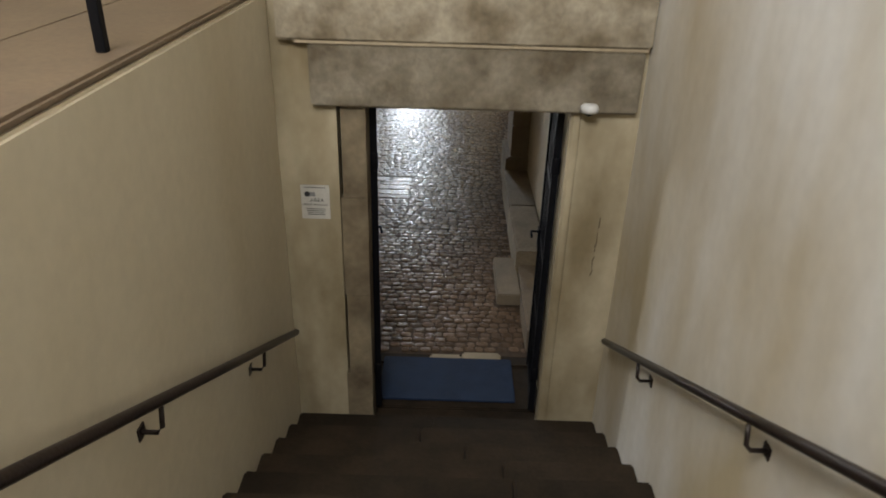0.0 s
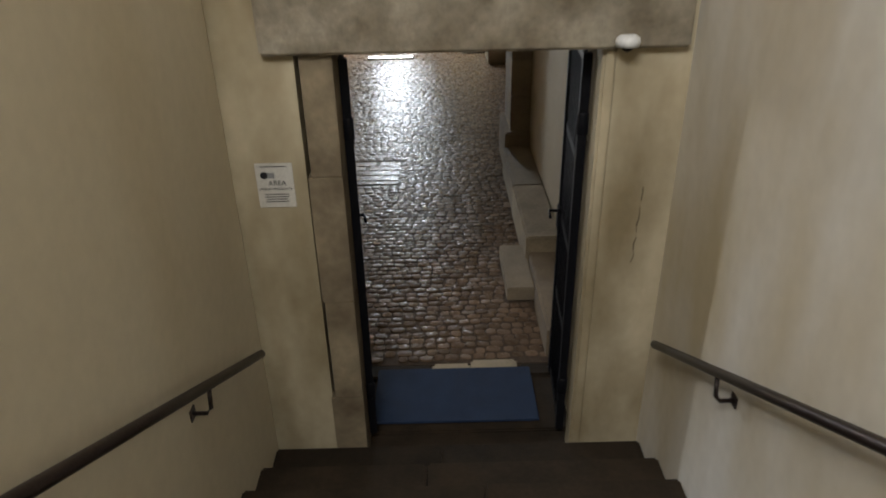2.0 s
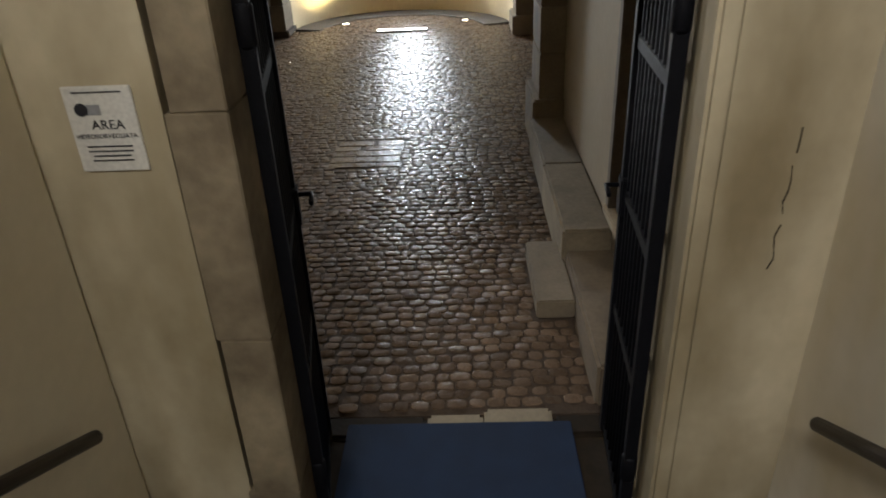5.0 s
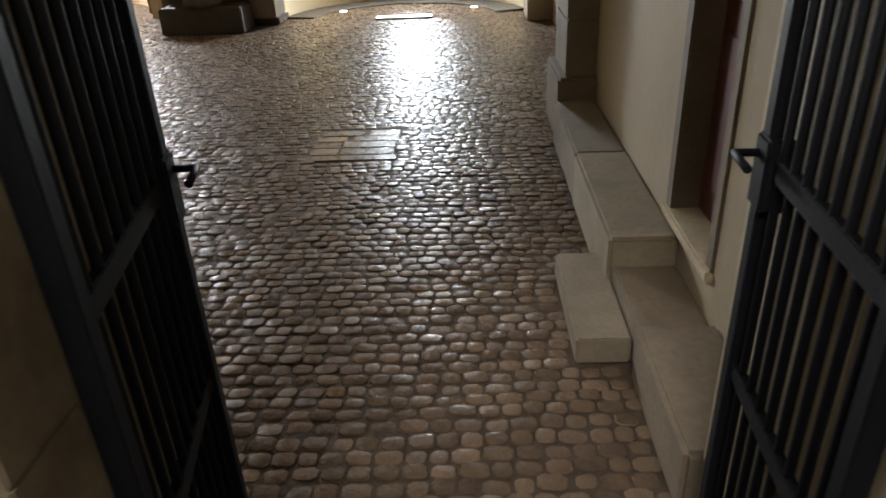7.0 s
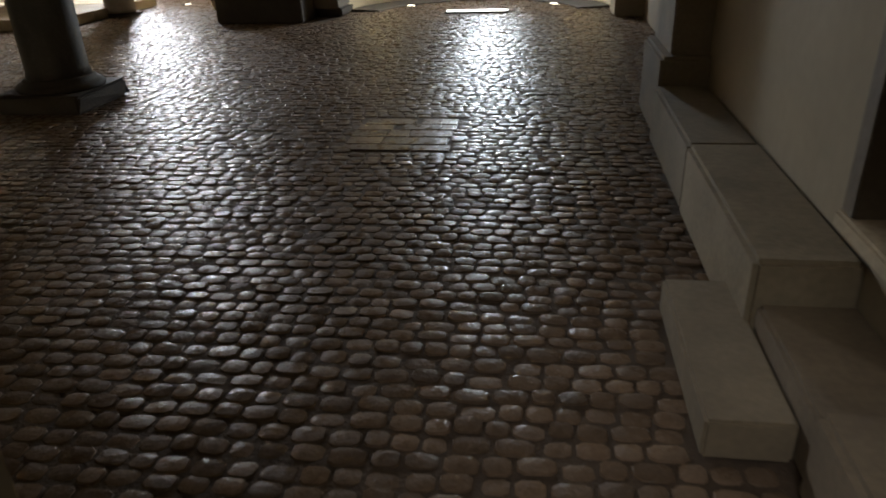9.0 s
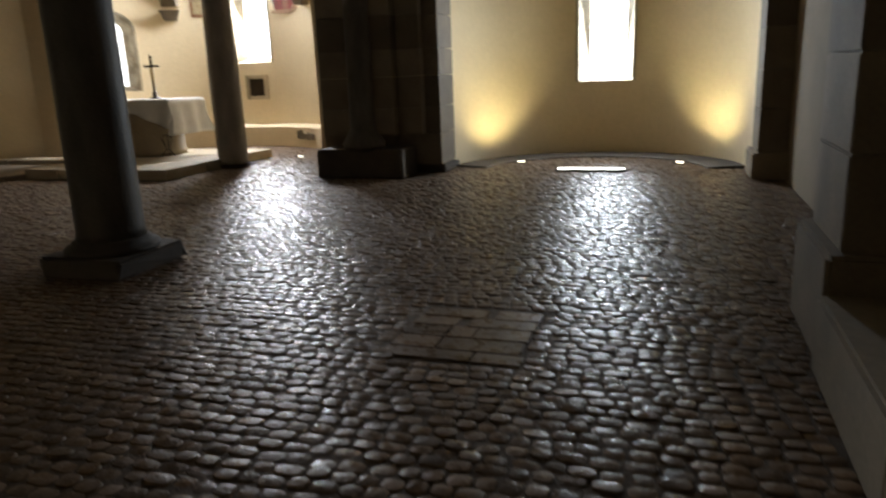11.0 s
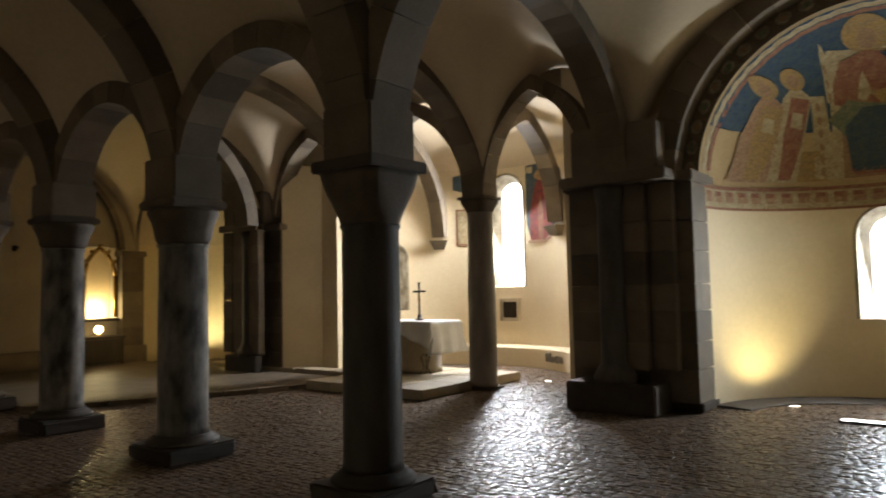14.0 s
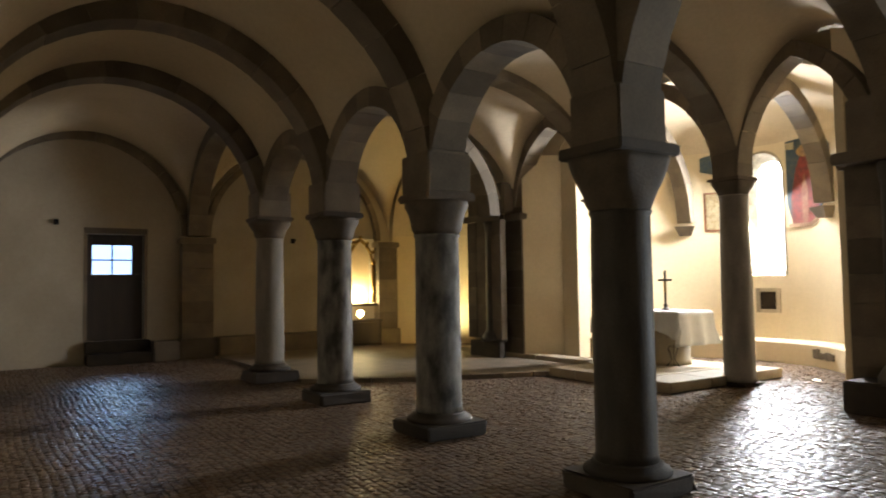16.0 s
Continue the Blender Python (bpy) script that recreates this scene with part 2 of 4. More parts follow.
def arc_wall(cx, cy, r, a0, a1, z0, z1, holes=(), steps=160, thick=0.5):
    """A round wall with openings: holes are (angle0, angle1, sill, spring); their heads are round."""
    bm = bmesh.new()
    angles = [a0 + (a1 - a0) * i / steps for i in range(steps + 1)]
    for h0, h1, *_ in holes:
        angles += [h0 + (h1 - h0) * i / 10 for i in range(11)]
    angles = sorted(set(round(a, 5) for a in angles))

    def at(rr, a, z):
        return bm.verts.new((cx + rr * math.cos(a), cy + rr * math.sin(a), z))

    for a, b in zip(angles, angles[1:]):
        spans = [(z0, z0, z1, z1)]
        for h0, h1, sill, spring in holes:
            if h0 - 1e-4 <= a and b <= h1 + 1e-4:
                half = (h1 - h0) / 2
                ha, hb = [spring + r * half * math.sqrt(max(0, 1 - ((q - h0 - half) / half) ** 2)) for q in (a, b)]
                spans = [(z0, z0, sill, sill), (ha, hb, z1, z1)]
                for q, zz in ((a, ha), (b, hb)):
                    if min(abs(q - h0), abs(q - h1)) < 1e-4:
                        bm.faces.new((at(r, q, sill), at(r + thick, q, sill), at(r + thick, q, spring), at(r, q, spring)))
                bm.faces.new((at(r, a, sill), at(r, b, sill), at(r + thick, b, sill), at(r + thick, a, sill)))
                bm.faces.new((at(r, a, ha), at(r, b, hb), at(r + thick, b, hb), at(r + thick, a, ha)))
        for la, lb, ua, ub in spans:
            for rr in (r, r + thick):
                bm.faces.new((at(rr, a, la), at(rr, b, lb), at(rr, b, ub), at(rr, a, ua))).smooth = False
    bmesh.ops.remove_doubles(bm, verts=bm.verts, dist=0.0005)
    bmesh.ops.recalc_face_normals(bm, faces=bm.faces)
    return bm


# stairwell walls
structure("wall_stair_left", box(-1.6, -1.08, -9.2, -0.85, -0.2, 3.085, 0.012), M_STAIR, "cream plastered stair wall ending at the upper floor", "wall")
structure("wall_stair_right", box(1.08, 1.6, -9.2, -0.85, -0.2, 7.4), M_STREAK, "cream plastered stair wall with pale streaks", "wall")
structure("wall_entrance_1", box(-1.6, -0.72, -0.85, ENTRY, -0.2, TOP + 1.7), M_DOORWALL, "thick cream plastered wall beside the crypt doorway", "wall")
structure("wall_entrance_2", box(0.735, 1.6, -0.85, ENTRY, -0.2, TOP + 1.7), M_DOORWALL, "thick cream plastered wall with a crack beside the doorway", "wall")
structure("wall_entrance_3", box(-0.72, 0.735, -0.85, ENTRY, 2.47, TOP + 1.7), M_DOORWALL, "cream plastered wall above the crypt doorway", "wall")
structure("wall_crypt_entry", box(WEST - 0.4, -1.6, ENTRY - 0.5, ENTRY, -0.2, TOP), M_LIME, "cream lime-plastered crypt wall beside the entrance", "wall")
structure("wall_entry_corner", box(1.6, 2.0, ENTRY - 0.5, ENTRY, -0.2, TOP), M_LIME, "short cream plastered wall at the corner", "wall")
# upper hall round the stairwell; side, back and ceiling are an unseen enclosure
bm = box(-6.0, -1.6, -9.2, -0.85, 2.9, 3.12)
add_box(bm, -1.6, -1.088, -9.2, -0.85, 3.086, 3.12, 0.012)
structure("upper_floor", bm, M_UPFLOOR, "brown tiled upper floor beside the stairwell", "floor")
structure("wall_hall_side", box(-6.2, -6.0, -9.2, -0.85, 2.9, 7.4), M_STAIR, "unseen cream wall added to close the upper hall", "wall")
structure("wall_hall_front", box(-6.2, -1.6, -0.85, -0.5, 2.9, 7.4), M_STAIR, "unseen cream wall added to close the upper hall above the crypt", "wall")
bm = box(-6.2, 1.6, -9.6, -9.2, -0.2, 7.4)
structure("wall_hall_back", bm, M_STAIR, "unseen cream wall added to close the hall behind the stairs", "wall")
structure("ceiling_hall", box(-6.2, 1.6, -9.6, -0.5, 7.4, 7.6), M_VAULT, "unseen pale ceiling added to close the upper hall", "ceiling")

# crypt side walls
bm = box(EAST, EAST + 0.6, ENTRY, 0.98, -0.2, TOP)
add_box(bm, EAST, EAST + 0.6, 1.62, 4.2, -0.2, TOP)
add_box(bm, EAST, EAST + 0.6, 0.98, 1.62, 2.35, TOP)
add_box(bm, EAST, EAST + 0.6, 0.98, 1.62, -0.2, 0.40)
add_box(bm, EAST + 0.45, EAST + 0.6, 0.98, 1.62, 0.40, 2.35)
structure("wall_east", bm, M_SHADE_TAN, "plastered side wall with a doorway, toned to tan for shade", "wall")
structure("wall_east_inner", box(EAST + 0.27, EAST + 0.6, 4.2, 10.2, -0.2, TOP), M_SHADE_UMBER, "plastered side wall before the apse, darkened to umber for shade", "wall")
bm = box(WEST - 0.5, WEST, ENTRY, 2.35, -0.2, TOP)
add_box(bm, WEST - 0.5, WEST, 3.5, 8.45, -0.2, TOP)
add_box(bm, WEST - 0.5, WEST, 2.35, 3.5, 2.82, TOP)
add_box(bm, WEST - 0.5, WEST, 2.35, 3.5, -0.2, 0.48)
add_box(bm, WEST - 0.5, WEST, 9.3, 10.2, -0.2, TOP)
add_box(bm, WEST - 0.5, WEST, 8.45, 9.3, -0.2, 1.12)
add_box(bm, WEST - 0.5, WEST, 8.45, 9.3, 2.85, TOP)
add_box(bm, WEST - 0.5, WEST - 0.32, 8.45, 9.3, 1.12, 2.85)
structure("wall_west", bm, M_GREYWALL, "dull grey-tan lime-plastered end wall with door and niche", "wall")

# apses: right, choir, left
APSE_R, APSE_Y, APSE_X = 1.93, 9.85, -0.97
SPRING = 2.95
half = 0.40 / APSE_R
win = (math.pi / 2 - half, math.pi / 2 + half, 1.1, 2.24)
structure("wall_apse_right", arc_wall(APSE_X, APSE_Y, APSE_R, 0, math.pi, -0.1, SPRING, [win]), M_LIME, "cream plastered round apse wall with arched window", "wall")
structure("wall_apse_left", arc_wall(mirror(APSE_X), APSE_Y, APSE_R, 0, math.pi, -0.1, SPRING), M_LIME, "cream plastered round apse wall", "wall")
CH_X, CH_Y, CH_R = -8.1, 10.7, 2.95
wc = math.atan2(2.94, -0.2)
hc = 0.43 / CH_R
wl = math.atan2(1.65, -2.45)
structure("wall_choir", arc_wall(CH_X, CH_Y, CH_R, 0, math.pi, -0.1, 4.3,
          [(wc - hc, wc + hc, 1.67, 3.72), (wl - 0.12, wl + 0.12, 1.2, 2.35)]), M_LIME,
          "cream plastered round choir wall with tall window", "wall")


def conch(cx, cy, r, z0, tall, n=24):
    """A half dome over an apse."""
    bm = bmesh.new()
    rows = []
    for i in range(n + 1):
        e = math.pi / 2 * i / n
        rows.append([bm.verts.new((cx + r * math.cos(e) * math.cos(math.pi * k / 40), cy + r * math.cos(e) * math.sin(math.pi * k / 40), z0 + tall * math.sin(e))) for k in range(41)])
    for a, b in zip(rows, rows[1:]):
        for k in range(40):
            bm.faces.new((a[k], b[k], b[k + 1], a[k + 1])).smooth = True
    bmesh.ops.remove_doubles(bm, verts=bm.verts, dist=0.001)
    return bm


structure("ceiling_apse_right", conch(APSE_X, APSE_Y, APSE_R, SPRING, APSE_R), material("conch_plaster", (0.46, 0.33, 0.16), 0.85, tint=(0.36, 0.24, 0.11), scale=2, fine=30), "ochre painted half dome of the apse", "ceiling")
structure("ceiling_apse_left", conch(mirror(APSE_X), APSE_Y, APSE_R, SPRING, APSE_R), M_VAULT, "plastered half dome of the apse", "ceiling")
structure("ceiling_choir", conch(CH_X, CH_Y, CH_R, 4.3, 0.85), M_VAULT, "plastered half dome of the choir", "ceiling")


# ---- vaults ----
def vault(bm, x0, x1, y0, y1, zs, edge0, edge1, crown, side, n=26):
    """A domed cross vault: edge0 and edge1 are its crown along y0 and y1, side along x0 and x1."""
    grid = []
    for i in range(n + 1):
        u = -math.cos(math.pi * i / n)
        row = []
        for j in range(n + 1):
            v = -math.cos(math.pi * j / n)
            ex = edge0 + (edge1 - edge0) * (v + 1) / 2
            a = zs + (ex + (crown - ex) * (1 - v * v) - zs) * math.sqrt(max(0, 1 - u * u))
            b = zs + (side + (crown - side) * (1 - u * u) - zs) * math.sqrt(max(0, 1 - v * v))
            row.append(bm.verts.new(((x0 + x1) / 2 + u * (x1 - x0) / 2, (y0 + y1) / 2 + v * (y1 - y0) / 2, max(a, b))))
        grid.append(row)
    for i in range(n):
        for j in range(n):
            bm.faces.new((grid[i][j], grid[i][j + 1], grid[i + 1][j + 1], grid[i + 1][j])).smooth = True


bm = bmesh.new()
XS = [WEST, *reversed(COLS), EAST]
for i in range(5):
    wide = i in (0, 4)
    vault(bm, XS[i], XS[i + 1], ENTRY, ROW, 2.75, 5.0 if wide else 4.0, 5.0 if wide else 4.0, 5.3, 5.0)
    vault(bm, XS[i], XS[i + 1], ROW, 9.75 if wide else 10.1, 2.75, 5.0 if wide else 4.0, 5.2 if wide else 5.0, 5.35, 5.1)
structure("ceiling_vaults", bm, M_VAULT, "pale plastered cross vaults between stone arches", "ceiling")
# flat slab above the thin vaults, unseen, added to block light from above
bm = box(WEST - 0.5, EAST + 0.6, -0.4, 14.5, TOP, TOP + 0.2)
structure("ceiling_light_block", bm, M_VAULT, "unseen slab over the vaults that keeps sky light out", "ceiling")
bm = box(-5.3, -2.9, 10.72, 11.0, 0, TOP)
add_box(bm, mirror(-2.9), mirror(-5.3), 10.72, 11.0, 0, TOP)
add_box(bm, EAST - 0.05, EAST + 0.6, 10.2, 10.6, -0.2, TOP)
add_box(bm, WEST - 0.5, WEST + 0.05, 10.2, 10.6, -0.2, TOP)
structure("wall_over_piers", bm, M_LIME, "plastered masonry above the piers", "wall")


# outer shell added only so that no sky shows or shines through gaps
bm = box(WEST - 0.5, EAST + 0.6, 14.5, 14.8, -0.2, TOP)
add_box(bm, EAST + 0.3, EAST + 0.6, 10.6, 14.5, -0.2, TOP)
add_box(bm, WEST - 0.5, WEST - 0.2, 10.6, 14.5, -0.2, TOP)
structure("wall_leak_block", bm, M_LIME, "plain wall added behind the apses to stop sky leaks", "wall")


# ---- arches ----
def arch(name, p, q, z0, z1, crown, depth, width, label, stones=13, pointed=0.0, gap=0.004):
    """A stone arch from p to q (plan), springing at z0 and z1; depth is its radial thickness."""
    p, q = Vector((*p, 0)), Vector((*q, 0))
    along = (q - p).normalized()
    side = Vector((-along.y, along.x, 0)) * width / 2
    length = (q - p).length

    def line(s, grow):
        a = math.pi * s
        c = -math.cos(a)
        base = z0 + (z1 - z0) * s
        lift = math.sin(a)
        if pointed:
            c = (2 * s - 1) * (1 - 0.25) + c * 0.25
            lift = math.sqrt(max(0, 2.56 - (abs(c) + 0.6) ** 2) / 2.2)
        h = crown - base
        return p + along * (length / 2 * (1 + c) + grow * c * 1.0) + Vector((0, 0, base + (h + grow) * max(lift, 0)))

    top = holder(name, label, "arch")
    eps = gap / max(length, 1) / 2
    for k in range(stones):
        s0, s1 = k / stones + eps, (k + 1) / stones - eps
        bm = bmesh.new()
        jut = random.uniform(-0.004, 0.004)
        sections = []
        for s in (s0, (s0 + s1) / 2, s1):
            a, b = line(s, jut), line(s, depth)
            sections.append([bm.verts.new(v) for v in (a - side, a + side, b + side, b - side)])
        for A, B in zip(sections, sections[1:]):
            for i in range(4):
                j = (i + 1) % 4
                bm.faces.new((A[i], A[j], B[j], B[i]))
        bm.faces.new(list(reversed(sections[0])))
        bm.faces.new(sections[-1])
        bmesh.ops.recalc_face_normals(bm, faces=bm.faces)
        part("stone", bm, M_STONE, top)
    return top


AL = "brown stone arch of the crypt vault"
H = 0.22
for i, x in enumerate(COLS):
    arch("arch_nave", (x, ENTRY), (x, ROW - H), 2.62, 2.75, 4.82, 0.26, 0.42, AL)
    if i in (0, 3):
        arch("arch_aisle", (x, ROW + H), (x, 9.2), 2.75, 3.0, 4.9, 0.26, 0.42, AL)
    else:
        xe = -6.55 if i == 1 else -9.3
        arch("arch_choir_side", (x, ROW + H), (xe, 9.95), 2.75, 3.15, 4.95, 0.26, 0.40, AL)
arch("arch_aisle_right", (EAST - 0.05, ROW), (COLS[0] + H, ROW), 2.7, 2.7, 4.75, 0.26, 0.42, AL)
for a, b in zip(COLS, COLS[1:]):
    arch("arch_row", (a - H, ROW), (b + H, ROW), 2.7, 2.7, 3.78, 0.24, 0.42, AL, stones=11)
arch("arch_aisle_left", (COLS[3] - H, ROW), (WEST + 0.3, ROW), 2.8, 2.8, 4.75, 0.26, 0.42, AL)
arch("arch_choir_right", (-4.55, 10.1), (-6.35, 10.1), 3.15, 3.15, 4.72, 0.24, 0.36, AL, pointed=1.0)
arch("arch_choir_middle", (-6.75, 10.1), (-9.1, 10.1), 3.15, 3.15, 4.75, 0.24, 0.36, AL, pointed=1.0)
arch("arch_choir_left", (-9.5, 10.1), (mirror(-4.3), 10.1), 3.15, 3.15, 4.72, 0.24, 0.36, AL, pointed=1.0)
arch("arch_choir_rib", (-6.6, 10.25), (-6.85, 13.2), 3.15, 2.9, 4.75, 0.26, 0.32, AL, pointed=1.0)
arch("arch_choir_rib", (-9.3, 10.25), (-9.75, 13.05), 3.15, 2.75, 4.75, 0.26, 0.32, AL, pointed=1.0)
arch("arch_wall_west", (WEST + 0.06, ENTRY), (WEST + 0.06, 4.3), 2.8, 2.8, 4.85, 0.2, 0.14, AL)
arch("arch_wall_west", (WEST + 0.06, 4.95), (WEST + 0.06, 9.3), 2.8, 2.8, 4.85, 0.14, 0.14, AL)
for cx in (APSE_X, mirror(APSE_X)):
    arch("arch_apse", (cx - 2.12, 9.72), (cx + 2.12, 9.72), 3.02, 3.02, 5.12, 0.34, 0.34, "brown stone arch framing the apse", stones=19)


# ---- columns ----
rough = random.Random(11)


def column(x, y, r0, r1, zb, zc, ztop, plinth, shaft_mat, capital, label, foot=None):
    """A column: shaft from zb to zc, capital to ztop; above it a springer block."""
    ob = thing("column", label, "column", "columns of the crypt", (x, y, 0))
    foot = foot or plinth
    bm = box(-foot, foot, -foot, foot, 0, zb * 0.62, 0.02)
    for v in bm.verts:
        v.co += Vector((rough.uniform(-0.018, 0.018), rough.uniform(-0.018, 0.018), rough.uniform(-0.008, 0.008) if v.co.z > 0.05 else 0))
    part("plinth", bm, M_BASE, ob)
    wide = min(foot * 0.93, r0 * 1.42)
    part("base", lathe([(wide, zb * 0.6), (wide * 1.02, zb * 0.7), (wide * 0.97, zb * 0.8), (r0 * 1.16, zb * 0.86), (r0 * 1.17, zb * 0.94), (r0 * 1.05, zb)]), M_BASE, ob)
    part("shaft", lathe([(r0 * 1.04, zb), (r0, zb + 0.06), (r0 * 0.99, (zb + zc) / 2), (r1, zc - 0.04), (r1 * 1.07, zc - 0.02), (r1 * 1.07, zc)], 36), shaft_mat, ob)
    h = ztop - zc
    if capital == "block":
        bm = bmesh.new()
        n = 9
        rings = []
        for i in range(n):
            f = i / (n - 1)
            square = min(1, f * 1.5)
            w = r1 * 1.02 + (plinth * 0.86 - r1 * 1.02) * (f ** 1.3)
            ring = []
            for k in range(32):
                a = 2 * math.pi * k / 32
                c, s = math.cos(a), math.sin(a)
                round_r = 1.0
                sq = 1 / max(abs(c), abs(s))
                rr = w * (round_r * (1 - square) + min(sq, 1.3) * square)
                ring.append(bm.verts.new((rr * c, rr * s, zc + h * 0.82 * f)))
            rings.append(ring)
        for a, b in zip(rings, rings[1:]):
            for k in range(32):
                bm.faces.new((a[k], a[(k + 1) % 32], b[(k + 1) % 32], b[k])).smooth = True
        bm.faces.new(rings[-1])
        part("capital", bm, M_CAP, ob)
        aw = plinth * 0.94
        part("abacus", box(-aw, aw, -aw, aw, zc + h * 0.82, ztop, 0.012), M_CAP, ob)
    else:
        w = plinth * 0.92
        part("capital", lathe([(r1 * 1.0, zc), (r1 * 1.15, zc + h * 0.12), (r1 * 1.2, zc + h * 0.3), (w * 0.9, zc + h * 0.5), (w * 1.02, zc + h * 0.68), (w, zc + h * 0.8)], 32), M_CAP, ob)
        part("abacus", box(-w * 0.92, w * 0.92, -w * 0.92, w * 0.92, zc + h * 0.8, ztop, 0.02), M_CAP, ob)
    s = plinth * 0.74
    bm = box(-s, s, -s, s, ztop, ztop + 0.42, 0.015)
    part("springer", bm, M_STONE, ob)
    return ob


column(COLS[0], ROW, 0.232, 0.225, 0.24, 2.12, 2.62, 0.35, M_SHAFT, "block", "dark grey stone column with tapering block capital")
column(COLS[1], ROW, 0.245, 0.236, 0.24, 2.12, 2.56, 0.37, M_VEINED, "turned", "veined grey marble column with turned capital")
column(COLS[2], ROW, 0.246, 0.232, 0.26, 2.22, 2.60, 0.37, M_VEINED, "turned", "dark veined marble column with scrolled capital")
column(COLS[3], ROW, 0.24, 0.222, 0.30, 2.42, 2.78, 0.38, M_PALESHAFT, "turned", "slender pale grey column with cushion capital")
column(-6.55, 10.1, 0.23, 0.205, 0.06, 2.88, 3.14, 0.29, M_PALESHAFT, "block", "tall slim stone column at the choir step", 0.25)
column(-9.3, 10.1, 0.23, 0.205, 0.06, 2.88, 3.14, 0.29, M_PALESHAFT, "block", "tall slim stone column at the choir step", 0.25)


# ---- compound piers ----
return_plan = [(-11.47, 10.0), (CH_X - CH_R, 10.71), (-11.5, 10.71)]
structure("wall_choir_return", loft([(x, y, -0.1) for x, y in return_plan], [(x, y, 4.3) for x, y in return_plan]), M_LIME, "cream plastered return of the choir wall", "wall")


def pier(flip):
    f = mirror if flip else (lambda x: x)

    def b(bm, x0, x1, y0, y1, z0, z1, bev=0.008):
        if flip and x0 < -4.2:
            x0 += 0.18
        a, c = sorted((f(x0), f(x1)))
        d = 0.45 if flip else 0
        return add_box(bm, a, c, y0 + d, y1, z0, z1, bev)

    ob = thing("compound_pier", "dark brown ashlar pier with half columns and plinth", "pier", "piers of the apses")
    part("plinth", b(b(bmesh.new(), -4.46, -3.24, 8.98, 9.6, 0, 0.38, 0.02), -4.62, -2.86, 9.6, 10.75, 0, 0.12, 0.02), M_BASE, ob)
    z, k = 0.12, 0
    while z < 2.92:
        h = min(random.uniform(0.30, 0.44), 2.94 - z)
        if 2.94 - z - h < 0.15:
            h = 2.94 - z
        cut = -3.75 + random.uniform(-0.25, 0.25)
        part("stone", b(bmesh.new(), -4.6, cut - 0.002, 9.52, 10.7, z, z + h - 0.004), M_PIER, ob)
        part("stone", b(bmesh.new(), cut + 0.002, -2.88, 9.52, 10.7, z, z + h - 0.004), M_PIER, ob)
        if z > 0.3:
            part("stone", b(bmesh.new(), -4.45, -3.42, 9.22, 9.515, z, z + h - 0.004), M_PIER, ob)
            part("stone", b(bmesh.new(), -3.40, -3.08, 9.36, 9.515, z, z + h - 0.004), M_PIER, ob)
        z += h
    part("half_column", lathe([(0.27, 0.36), (0.28, 0.45), (0.22, 0.56), (0.175, 0.62), (0.165, 2.70), (0.18, 2.72), (0.2, 2.92)], 24, f(-3.85), 9.65 if flip else 9.2), M_SHAFT, ob)
    part("impost", b(b(bmesh.new(), -4.66, -2.84, 9.44, 10.72, 2.94, 3.08, 0.02), -4.5, -3.03, 9.0, 9.46, 2.94, 3.08, 0.02), M_PIER, ob, "moulded stone impost")
    part("springer", b(bmesh.new(), -4.4, -3.2, 9.2, 10.5, 3.08, 3.75, 0.03), M_PIER, ob)


pier(False)
pier(True)


def respond(x0, x1, y0, y1, plinth_z, label):
    ob = thing("respond", label, "pilaster", "responds of the walls")
    part("plinth", box(x0 - 0.06, x1 + 0.06, y0 - 0.06, y1 + 0.06, 0, plinth_z, 0.02), M_STONE, ob)
    z = plinth_z
    while z < 2.5:
        h = min(random.uniform(0.35, 0.5), 2.62 - z)
        part("stone", box(x0, x1, y0, y1, z, z + h - 0.004, 0.008), M_STONE, ob)
        z += h
    part("impost", box(x0 - 0.05, x1 + 0.05, y0 - 0.05, y1 + 0.05, z, z + 0.14, 0.02), M_STONE, ob)
    return ob


respond(0.77, EAST, 3.82, 4.5, 0.50, "brown stone pilaster on a block base by the bench")
respond(0.96, 1.3, 9.2, 9.86, 0.30, "brown stone pilaster beside the apse")
respond(WEST, WEST + 0.32, 4.25, 4.95, 0.45, "brown stone pilaster on the end wall")
respond(WEST, WEST + 0.28, 9.3, 9.86, 0.45, "brown stone pilaster beside the apse")

# ---- stairs ----
stair = holder("stairs", "worn dark stone steps down to the crypt door", "stairs")
RISE, GO, FOOT = 0.17, 0.315, -0.90
for k in range(14):
    y1 = FOOT - k * GO
    z1 = (k + 1) * RISE
    cut = random.uniform(-0.5, 0.5)
    for xa, xb in ((-1.08, cut - 0.003), (cut + 0.003, 1.08)):
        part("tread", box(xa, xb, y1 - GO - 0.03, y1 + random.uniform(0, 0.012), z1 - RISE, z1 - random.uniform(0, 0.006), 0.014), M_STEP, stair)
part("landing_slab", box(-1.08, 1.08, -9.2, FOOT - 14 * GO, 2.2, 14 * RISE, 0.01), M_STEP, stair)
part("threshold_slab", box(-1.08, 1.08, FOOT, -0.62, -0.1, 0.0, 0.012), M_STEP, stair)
sill = holder("doorway_sill", "pale worn stone sill of the crypt doorway", "sill")
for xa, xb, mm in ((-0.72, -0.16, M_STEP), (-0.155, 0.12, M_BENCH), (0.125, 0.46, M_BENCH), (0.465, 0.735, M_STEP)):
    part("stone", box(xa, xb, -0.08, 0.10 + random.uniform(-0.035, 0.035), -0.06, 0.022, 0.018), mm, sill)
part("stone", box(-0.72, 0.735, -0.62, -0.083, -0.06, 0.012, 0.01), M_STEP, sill)

